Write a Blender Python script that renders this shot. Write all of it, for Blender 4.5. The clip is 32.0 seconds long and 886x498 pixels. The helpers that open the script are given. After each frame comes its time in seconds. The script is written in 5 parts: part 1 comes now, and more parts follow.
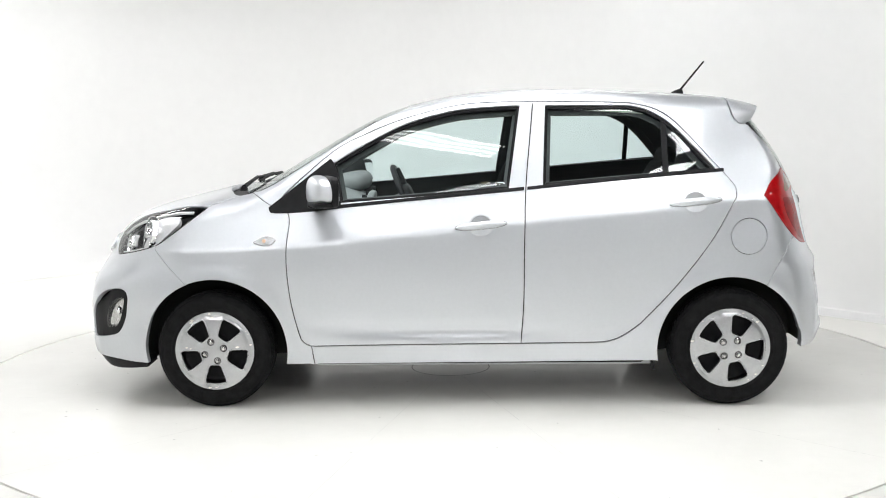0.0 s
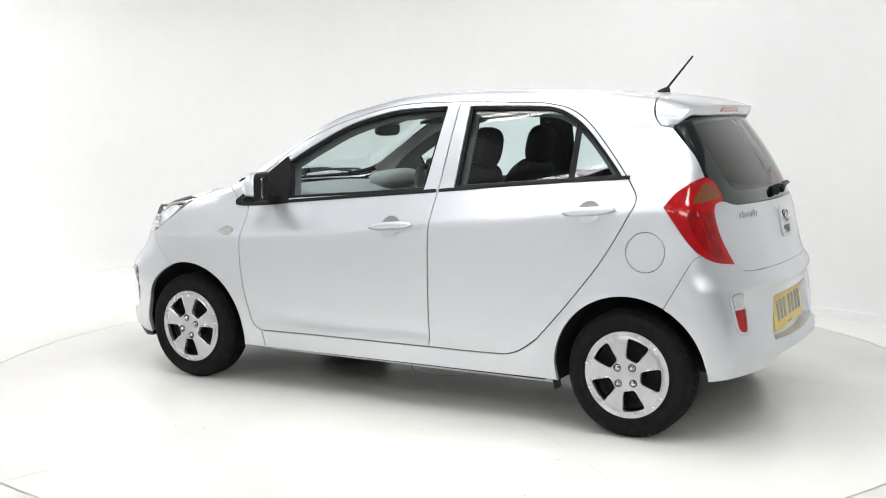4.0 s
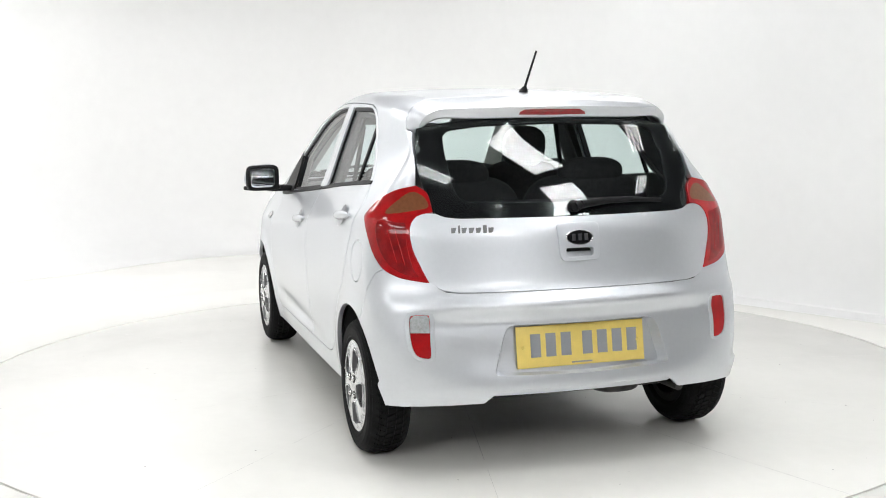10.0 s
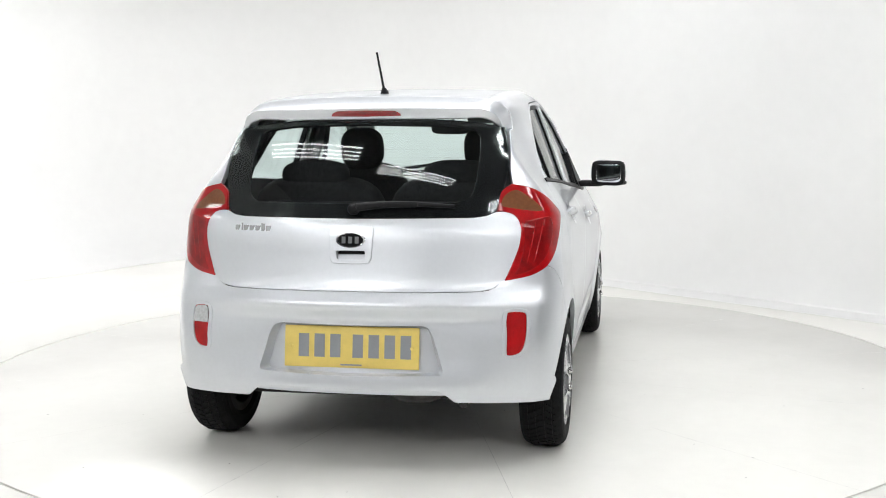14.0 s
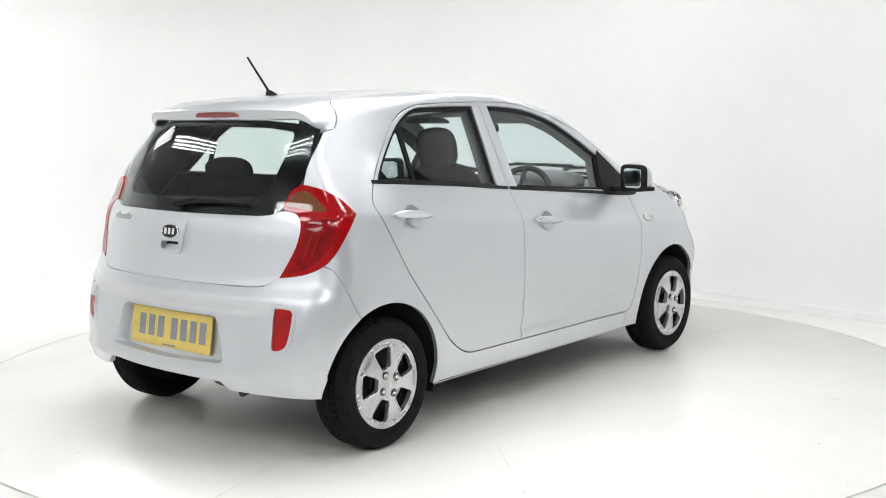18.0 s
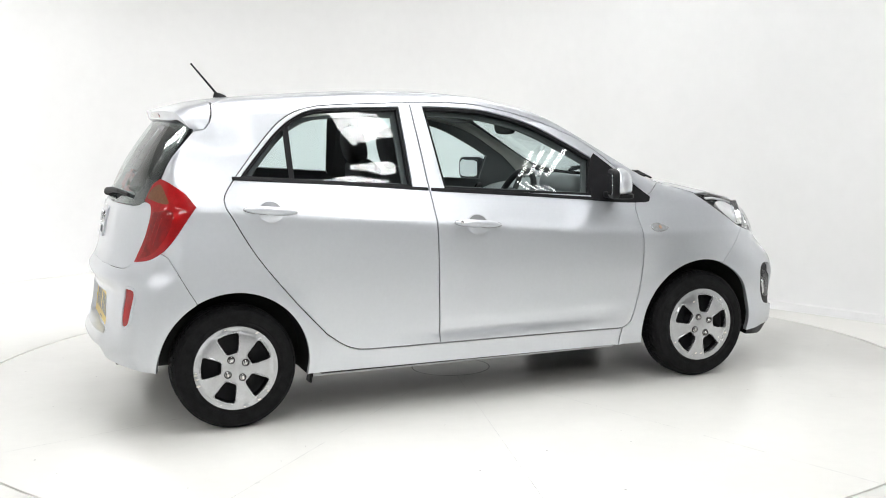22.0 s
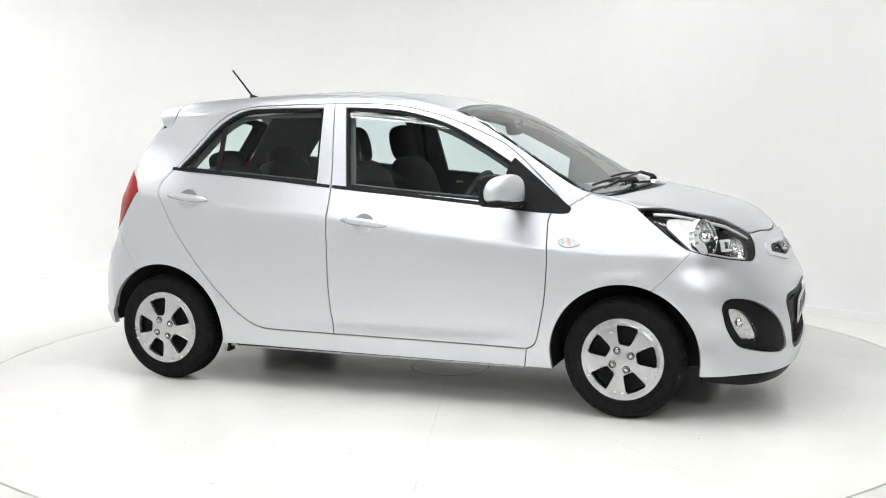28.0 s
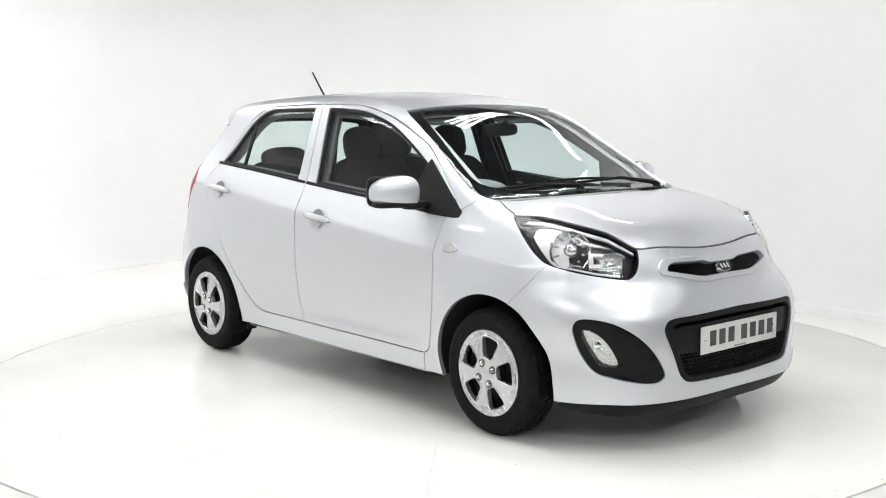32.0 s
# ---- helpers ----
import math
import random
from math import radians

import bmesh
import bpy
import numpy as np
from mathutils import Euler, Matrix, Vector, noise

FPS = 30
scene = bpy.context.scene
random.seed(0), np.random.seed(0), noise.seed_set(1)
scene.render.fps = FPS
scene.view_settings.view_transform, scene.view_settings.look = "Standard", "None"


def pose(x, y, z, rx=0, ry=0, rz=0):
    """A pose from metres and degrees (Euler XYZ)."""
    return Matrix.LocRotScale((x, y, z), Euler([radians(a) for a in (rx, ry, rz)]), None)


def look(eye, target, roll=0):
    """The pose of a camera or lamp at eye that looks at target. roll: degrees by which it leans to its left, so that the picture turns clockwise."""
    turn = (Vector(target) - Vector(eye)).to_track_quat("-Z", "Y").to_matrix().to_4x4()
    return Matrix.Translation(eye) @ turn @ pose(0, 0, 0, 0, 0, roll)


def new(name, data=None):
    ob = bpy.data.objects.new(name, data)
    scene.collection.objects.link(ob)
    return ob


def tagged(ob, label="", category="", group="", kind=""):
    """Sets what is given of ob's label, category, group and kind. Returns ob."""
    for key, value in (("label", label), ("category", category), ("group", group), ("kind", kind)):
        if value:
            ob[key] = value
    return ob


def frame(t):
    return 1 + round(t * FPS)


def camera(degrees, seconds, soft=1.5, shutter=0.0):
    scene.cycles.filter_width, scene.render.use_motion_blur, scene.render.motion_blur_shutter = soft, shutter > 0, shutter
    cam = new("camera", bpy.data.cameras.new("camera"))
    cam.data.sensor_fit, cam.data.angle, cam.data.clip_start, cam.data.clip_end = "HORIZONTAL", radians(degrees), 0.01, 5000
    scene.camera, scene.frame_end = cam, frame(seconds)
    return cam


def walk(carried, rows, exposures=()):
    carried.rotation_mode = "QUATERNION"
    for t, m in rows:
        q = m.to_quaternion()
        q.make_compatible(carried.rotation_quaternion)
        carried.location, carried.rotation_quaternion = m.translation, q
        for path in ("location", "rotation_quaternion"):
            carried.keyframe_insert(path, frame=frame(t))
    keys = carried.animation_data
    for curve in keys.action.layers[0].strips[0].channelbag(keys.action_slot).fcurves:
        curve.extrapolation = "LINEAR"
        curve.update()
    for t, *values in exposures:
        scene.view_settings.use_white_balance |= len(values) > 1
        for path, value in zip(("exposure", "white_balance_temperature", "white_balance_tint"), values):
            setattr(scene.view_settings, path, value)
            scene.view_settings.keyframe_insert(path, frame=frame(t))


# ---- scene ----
from mathutils.geometry import delaunay_2d_cdt

# ---- camera: it stands still; the turntable's axis is the world's z axis ----
LENS = 43.09
EYE = Vector((0.0, -5.924, 1.374))
AIM = Vector((-math.sin(radians(.333)) * math.cos(radians(7.072)), math.cos(radians(.333)) * math.cos(radians(7.072)), -math.sin(radians(7.072))))
cam = camera(LENS, 32.0, soft=1.0)
walk(cam, [(0.0, look(EYE, EYE + AIM, -.579)), (32.0, look(EYE, EYE + AIM, -.579))])

# the turntable's turn, and where its axis goes through the car
START, RATE = 179.224, -7.1384
AXIS = Vector((.108, -.047, 0))
TABLE_R, HIGH = 2.512, 3.15


def turn(t):
    return Matrix.Rotation(radians(START + RATE * t), 4, "Z")


# ---- light: white world and added fill lamps, besides tubes under a dark studio ceiling ----
world = bpy.data.worlds.new("world")
scene.world = world
world.use_nodes = True
world.node_tree.nodes["Background"].inputs[0].default_value = (1, 1, 1, 1)
world.node_tree.nodes["Background"].inputs[1].default_value = .4
scene.view_settings.exposure = .18


def fill_lamp(name, at, target, wide, deep, watts, colour=(1, .997, .995)):
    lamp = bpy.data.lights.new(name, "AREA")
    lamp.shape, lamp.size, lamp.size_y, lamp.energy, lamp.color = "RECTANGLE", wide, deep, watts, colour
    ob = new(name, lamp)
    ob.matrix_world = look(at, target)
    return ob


# fill lamps added without fixtures: over turntable, behind camera, along the white wall
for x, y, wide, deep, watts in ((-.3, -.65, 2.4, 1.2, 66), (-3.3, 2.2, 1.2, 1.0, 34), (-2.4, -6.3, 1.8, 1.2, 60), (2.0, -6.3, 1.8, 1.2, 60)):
    fill_lamp("fill_panel", (x, y, HIGH - .03), (x + .0003, y + .001, 0), wide, deep, watts)
fill_lamp("wall_fill_left", (-4.2, 1.8, HIGH - .05), (-4.6, 4.2, 1.0), 3.0, .4, 46)
fill_lamp("wall_fill_right", (2.6, .2, HIGH - .05), (3.5, 1.3, 1.0), 2.2, .3, 9)
fill_lamp("wall_fill_middle", (-1.4, 2.3, HIGH - .05), (-.9, 4.3, 1.0), 2.0, .4, 32)


# ---- materials ----
def material(name, colour, rough=.5, metal=0.0, vary=.06, scale=18.0, bump=0.0, bump_scale=300.0, coat=0.0, spread=(0, 0), **inputs):
    m = bpy.data.materials.new(name)
    m.use_nodes = True
    t = m.node_tree
    b = t.nodes["Principled BSDF"]
    b.inputs["Base Color"].default_value = (*colour, 1)
    b.inputs["Roughness"].default_value = rough
    b.inputs["Metallic"].default_value = metal
    b.inputs["Coat Weight"].default_value = coat
    b.inputs["Coat Roughness"].default_value = .03
    for k, v in inputs.items():
        b.inputs[k.replace("_", " ")].default_value = v
    at = t.nodes.new("ShaderNodeTexCoord")
    if vary:
        n1, n2 = t.nodes.new("ShaderNodeTexNoise"), t.nodes.new("ShaderNodeTexNoise")
        n1.inputs["Scale"].default_value, n2.inputs["Scale"].default_value = scale, scale * 9
        n1.inputs["Detail"].default_value = 5
        mix = t.nodes.new("ShaderNodeMath")
        mix.operation = "MULTIPLY_ADD"
        mix.inputs[1].default_value = .5
        ramp = t.nodes.new("ShaderNodeMapRange")
        ramp.inputs["From Min"].default_value, ramp.inputs["From Max"].default_value = .5, 1.0
        ramp.inputs["To Min"].default_value, ramp.inputs["To Max"].default_value = 1 - vary, 1 + vary
        ramp.clamp = False
        hsv = t.nodes.new("ShaderNodeHueSaturation")
        hsv.inputs["Color"].default_value = (*colour, 1)
        for n in (n1, n2):
            t.links.new(at.outputs["Object"], n.inputs["Vector"])
        t.links.new(n2.outputs["Fac"], mix.inputs[0])
        t.links.new(n1.outputs["Fac"], mix.inputs[2])
        t.links.new(mix.outputs[0], ramp.inputs["Value"])
        t.links.new(ramp.outputs[0], hsv.inputs["Value"])
        t.links.new(hsv.outputs[0], b.inputs["Base Color"])
        if spread[1]:
            r2 = t.nodes.new("ShaderNodeMapRange")
            r2.inputs["From Min"].default_value, r2.inputs["From Max"].default_value = .3, .7
            r2.inputs["To Min"].default_value, r2.inputs["To Max"].default_value = spread
            t.links.new(n1.outputs["Fac"], r2.inputs["Value"])
            t.links.new(r2.outputs[0], b.inputs["Roughness"])
    if bump:
        n3, bp = t.nodes.new("ShaderNodeTexNoise"), t.nodes.new("ShaderNodeBump")
        n3.inputs["Scale"].default_value, bp.inputs["Strength"].default_value, bp.inputs["Distance"].default_value = bump_scale, bump, .002
        t.links.new(at.outputs["Object"], n3.inputs["Vector"])
        t.links.new(n3.outputs["Fac"], bp.inputs["Height"])
        t.links.new(bp.outputs[0], b.inputs["Normal"])
    return m


def glass_material(name, colour, least=.045, most=.9, rough=0.0):
    """Thin car glass: a tinted see-through with a mirror on top that grows towards the edge."""
    m = bpy.data.materials.new(name)
    m.use_nodes = True
    t = m.node_tree
    t.nodes.remove(t.nodes["Principled BSDF"])
    see, shine, mix, lw, pw, mr = (t.nodes.new(k) for k in ("ShaderNodeBsdfTransparent", "ShaderNodeBsdfGlossy", "ShaderNodeMixShader", "ShaderNodeLayerWeight", "ShaderNodeMath", "ShaderNodeMapRange"))
    see.inputs["Color"].default_value = (*colour, 1)
    shine.inputs["Roughness"].default_value = rough
    lw.inputs["Blend"].default_value = .5
    pw.operation = "POWER"
    pw.inputs[1].default_value = 4.2
    mr.inputs["To Min"].default_value, mr.inputs["To Max"].default_value = least, most
    t.links.new(lw.outputs["Facing"], pw.inputs[0])
    t.links.new(pw.outputs[0], mr.inputs["Value"])
    t.links.new(mr.outputs[0], mix.inputs[0])
    t.links.new(see.outputs[0], mix.inputs[1])
    t.links.new(shine.outputs[0], mix.inputs[2])
    t.links.new(mix.outputs[0], t.nodes["Material Output"].inputs["Surface"])
    return m


def glow(name, colour, strength):
    m = bpy.data.materials.new(name)
    m.use_nodes = True
    b = m.node_tree.nodes["Principled BSDF"]
    b.inputs["Base Color"].default_value = (*colour, 1)
    b.inputs["Emission Color"].default_value = (*colour, 1)
    b.inputs["Emission Strength"].default_value = strength
    return m


PAINT = material("silver_paint", (.672, .693, .726), .415, .81, .015, 60, .03, 900, .7)
PAINT_DARK = material("silver_plastic", (.45, .46, .47), .4, .5, .02)
BLACK = material("black_trim", (.011, .011, .012), .46, 0, .2, 30, .15, 700, Specular_IOR_Level=.14)
GLOSSBLACK = material("gloss_black", (.008, .008, .009), .12, 0, .05, Specular_IOR_Level=.35)
GAP = material("gap_black", (.006, .006, .006), .8, 0, 0)
RUBBER = material("tyre_rubber", (.009, .009, .0095), .72, 0, .35, 25, .3, 400, Specular_IOR_Level=.12)
HUB = material("hubcap_silver", (.58, .59, .60), .24, .72, .10, 14, .1, 200, .4)
SCUFF = material("scuffed_plastic", (.34, .31, .28), .7, 0, .5, 60)
CHROME = material("chrome", (.85, .86, .88), .08, 1.0, .02)
LABEL = material("pale_yellow_label", (.62, .58, .36), .5, 0, .05)
STEEL = material("wheel_nut_steel", (.60, .595, .59), .22, 1.0, .2, 80)
CLOTH = material("seat_cloth", (.022, .022, .024), .9, 0, .3, 60, .5, 500)
DASH = material("dash_plastic", (.27, .285, .285), .6, 0, .05, 30, .05, 500)
GREY_IN = material("door_card_grey", (.10, .106, .106), .65, 0, .05, 30, .05, 500)
WHEEL_GRIP = material("steering_grip", (.03, .031, .033), .55, 0, .08, 40, .2, 500)
PILLAR = material("pillar_lining", (.60, .60, .56), .8, 0, .06, 30)
HEADLINE = material("headlining", (.55, .55, .53), .9, 0, .08, 30)
GLASS = glass_material("side_glass", (.88, .96, .960), .065, .8)
GLASS_REAR = glass_material("rear_glass", (.88, .955, .935), .06, .9)
LENS_CLEAR = glass_material("clear_lens", (.98, .985, .985), .045, .7)
RED = material("red_lens", (.38, .003, .005), .4, 0, .2, 20, 0, 300, .55, Specular_IOR_Level=.1)
RED_DEEP = material("deep_red_lens", (.22, .004, .007), .10, 0, .2, 40, 0, 300, 1.0)
AMBER = material("amber_lens", (.42, .26, .18), .15, 0, .2, 40, 0, 300, 1.0)
BULB = material("lens_crystal", (.58, .59, .60), .15, .6, .25, 90, .6, 160)
YELLOW = material("plate_yellow", (.80, .61, .16), .4, 0, .05, 30)
WHITE_PLATE = material("plate_white", (.68, .68, .66), .4, 0, .04, 30)
INK_DARK = material("plate_black", (.05, .05, .055), .5, 0, .05)
INK = material("plate_grey", (.27, .28, .30), .5, 0, .05)
WHITE_WALL = material("white_wall_paint", (.83, .83, .824), .75, 0, .02, 1.2, .1, 90)
FLOOR_PAINT = material("white_floor_paint", (.835, .827, .787), .30, 0, .025, 1.5, .03, 60, spread=(.22, .255))
SEAM = material("seam_dark", (.22, .215, .20), .8, 0, .3, 20)
FAINT = material("seam_faint", (.54, .53, .51), .7, 0, .3, 8)
GREY_WALL = material("grey_wall_paint", (.22, .22, .225), .8, 0, .03, 1.2)
GRIP = material("grip_shade_and_joint", (.24, .245, .255), .45, .3, .05)
LAMP_RED = material("red_tail_plastic", (.34, .002, .004), .28, 0, .3, 22, 0, 60, .9, Specular_IOR_Level=.1)
LAMP_DEEP = material("red_block", (.22, .0015, .003), .4, 0, .35, 26, 0, 60, .55, Specular_IOR_Level=.1)
AMBER_GLASS = material("amber_tail_lens", (.17, .058, .022), .4, 0, .15, 90, .1, 120, 1.0, Specular_IOR_Level=.1)
CEIL = material("dark_ceiling", (.05, .05, .052), .8, 0, .2, 3)
CEIL_PALE = material("pale_ceiling", (.36, .36, .36), .8, 0, .05, 3)
TUBE = glow("tube_light", (.985, .995, 1.0), 12.5)
REFLECTOR_MAT = material("lamp_reflector", (.80, .81, .82), .14, .9, .05, 40, .5, 70)
WING_MAT = material("lamp_silver", (.80, .81, .82), .26, .3, .06, 40)
BEZEL = material("lamp_bezel", (.018, .018, .02), .30, 0, .1, 40, Specular_IOR_Level=.4)
DARK_STEEL = material("dark_steel", (.05, .048, .045), .5, .6, .4, 30)



# ---- building helpers ----
def link(name, mesh, mat, parent=None, label=""):
    mesh.materials.append(mat)
    ob = new(name, mesh)
    ob.parent = parent
    if label:
        tagged(ob, label)
    return ob


def part(name, bm, mat, parent=None, label="", smooth=True):
    mesh = bpy.data.meshes.new(name)
    bmesh.ops.recalc_face_normals(bm, faces=bm.faces)
    bm.to_mesh(mesh)
    bm.free()
    if smooth:
        for p in mesh.polygons:
            p.use_smooth = True
        mesh.set_sharp_from_angle(angle=radians(38))
    return link(name, mesh, mat, parent, label)


def box(bm, size, at=(0, 0, 0), turn_=(0, 0, 0), bevel=0.0, segs=2):
    r = bmesh.ops.create_cube(bm, size=1, matrix=pose(*at, *turn_) @ Matrix.Diagonal((*size, 1)))
    if bevel:
        es = {e for v in r["verts"] for e in v.link_edges}
        bmesh.ops.bevel(bm, geom=list(es), offset=bevel, segments=segs, affect="EDGES", profile=.5)


def rod(bm, a, b, r1, r2=None, seg=12):
    a, b = Vector(a), Vector(b)
    m = Matrix.Translation((a + b) / 2) @ (b - a).to_track_quat("Z", "Y").to_matrix().to_4x4()
    bmesh.ops.create_cone(bm, cap_ends=True, segments=seg, radius1=r1, radius2=r1 if r2 is None else r2, depth=(b - a).length, matrix=m)


def tube(bm, points, r, seg=10, closed=False):
    """A bent round bar through the points."""
    pts = [Vector(p) for p in points]
    rings = []
    n = len(pts)
    for i, p in enumerate(pts):
        d = (pts[(i + 1) % n] - pts[i - 1]) if closed else (pts[min(i + 1, n - 1)] - pts[max(i - 1, 0)])
        q = d.to_track_quat("Z", "Y")
        rings.append([bm.verts.new(p + q @ Vector((r * math.cos(k * math.tau / seg), r * math.sin(k * math.tau / seg), 0))) for k in range(seg)])
    for i in range(n if closed else n - 1):
        a, b = rings[i], rings[(i + 1) % n]
        for k in range(seg):
            bm.faces.new((a[k], a[(k + 1) % seg], b[(k + 1) % seg], b[k]))
    if not closed:
        bm.faces.new(rings[0]), bm.faces.new(rings[-1])


def lathe(bm, profile, seg=48, m=Matrix()):
    """Turns (radius, along) rows round the local z axis."""
    rings = [[bm.verts.new(m @ Vector((r * math.cos(k * math.tau / seg), r * math.sin(k * math.tau / seg), h))) for k in range(seg)] for r, h in profile]
    for a, b in zip(rings, rings[1:]):
        for k in range(seg):
            bm.faces.new((a[k], a[(k + 1) % seg], b[(k + 1) % seg], b[k]))
    return rings


def pillow(bm, size, at, turn_=(0, 0, 0), power=3.2, seg=24, rows=14):
    """A soft block: a rounded box between a ball and a cube."""
    m = pose(*at, *turn_)

    def sp(v):
        return math.copysign(abs(v) ** (2 / power), v)
    rings = []
    for j in range(1, rows):
        a = -math.pi / 2 + math.pi * j / rows
        rings.append([bm.verts.new(m @ Vector((size[0] / 2 * sp(math.cos(a)) * sp(math.cos(k * math.tau / seg)), size[1] / 2 * sp(math.cos(a)) * sp(math.sin(k * math.tau / seg)), size[2] / 2 * sp(math.sin(a))))) for k in range(seg)])
    for a, b in zip(rings, rings[1:]):
        for k in range(seg):
            bm.faces.new((a[k], a[(k + 1) % seg], b[(k + 1) % seg], b[k]))
    bm.faces.new(rings[0]), bm.faces.new(rings[-1])


def run(*pts, step=.02):
    """A smooth line through flat points."""
    p = np.array(pts, float)
    if len(p) == 2:
        n = max(2, int(np.linalg.norm(p[1] - p[0]) / step) + 1)
        return p[0] + (p[1] - p[0]) * np.linspace(0, 1, n)[:, None]
    e = np.vstack([2 * p[0] - p[1], p, 2 * p[-1] - p[-2]])
    out = []
    for i in range(1, len(e) - 2):
        n = max(2, int(np.linalg.norm(e[i + 1] - e[i]) / step) + 1)
        t = np.linspace(0, 1, n, endpoint=False)[:, None]
        a, b, c, d = e[i - 1], e[i], e[i + 1], e[i + 2]
        out.append(.5 * (2 * b + (c - a) * t + (2 * a - 5 * b + 4 * c - d) * t * t + (3 * b - a - 3 * c + d) * t ** 3))
    return np.vstack([*out, p[-1:]])


def closed_run(p, step):
    """A closed smooth line."""
    p = np.array(p, float)
    out, n = [], len(p)
    for i in range(n):
        a, b, c, d = p[i - 1], p[i], p[(i + 1) % n], p[(i + 2) % n]
        k = max(2, int(np.linalg.norm(c - b) / step) + 1)
        t = np.linspace(0, 1, k, endpoint=False)[:, None]
        out.append(.5 * (2 * b + (c - a) * t + (2 * a - 5 * b + 4 * c - d) * t * t + (3 * b - a - 3 * c + d) * t ** 3))
    return np.vstack(out)


def arc(cx, cz, r, a0, a1, n=40):
    a = np.radians(np.linspace(a0, a1, n))
    return np.stack([cx + r * np.cos(a), cz + r * np.sin(a)], 1)


SCALE = {"nose": (.8, 1), "tail": (.7, 1), "hoop": (1, .72)}


def loop_of(pts):
    """Drops doubled points of a closed line."""
    keep = [i for i in range(len(pts)) if np.linalg.norm(pts[i] - pts[i - 1]) > .0012]
    return pts[keep]


def area(q):
    x, y = q[:, 0], q[:, 1]
    return .5 * float(np.sum(x * np.roll(y, -1) - y * np.roll(x, -1)))


def grown(q, by):
    """A closed flat line moved outwards by a distance."""
    if not by:
        return q
    t = np.roll(q, -1, 0) - np.roll(q, 1, 0)
    t /= np.maximum(np.linalg.norm(t, axis=1), 1e-9)[:, None]
    n = np.stack([t[:, 1], -t[:, 0]], 1) * (1 if area(q) > 0 else -1)
    return q + n * by


def inside(q, pts):
    x, y = pts[:, 0][:, None], pts[:, 1][:, None]
    a, b = q, np.roll(q, -1, 0)
    cross = (a[:, 1] > y) != (b[:, 1] > y)
    with np.errstate(divide="ignore", invalid="ignore"):
        at = a[:, 0] + (y - a[:, 1]) * (b[:, 0] - a[:, 0]) / (b[:, 1] - a[:, 1])
    return (np.sum(cross & (x < at), axis=1) % 2) == 1


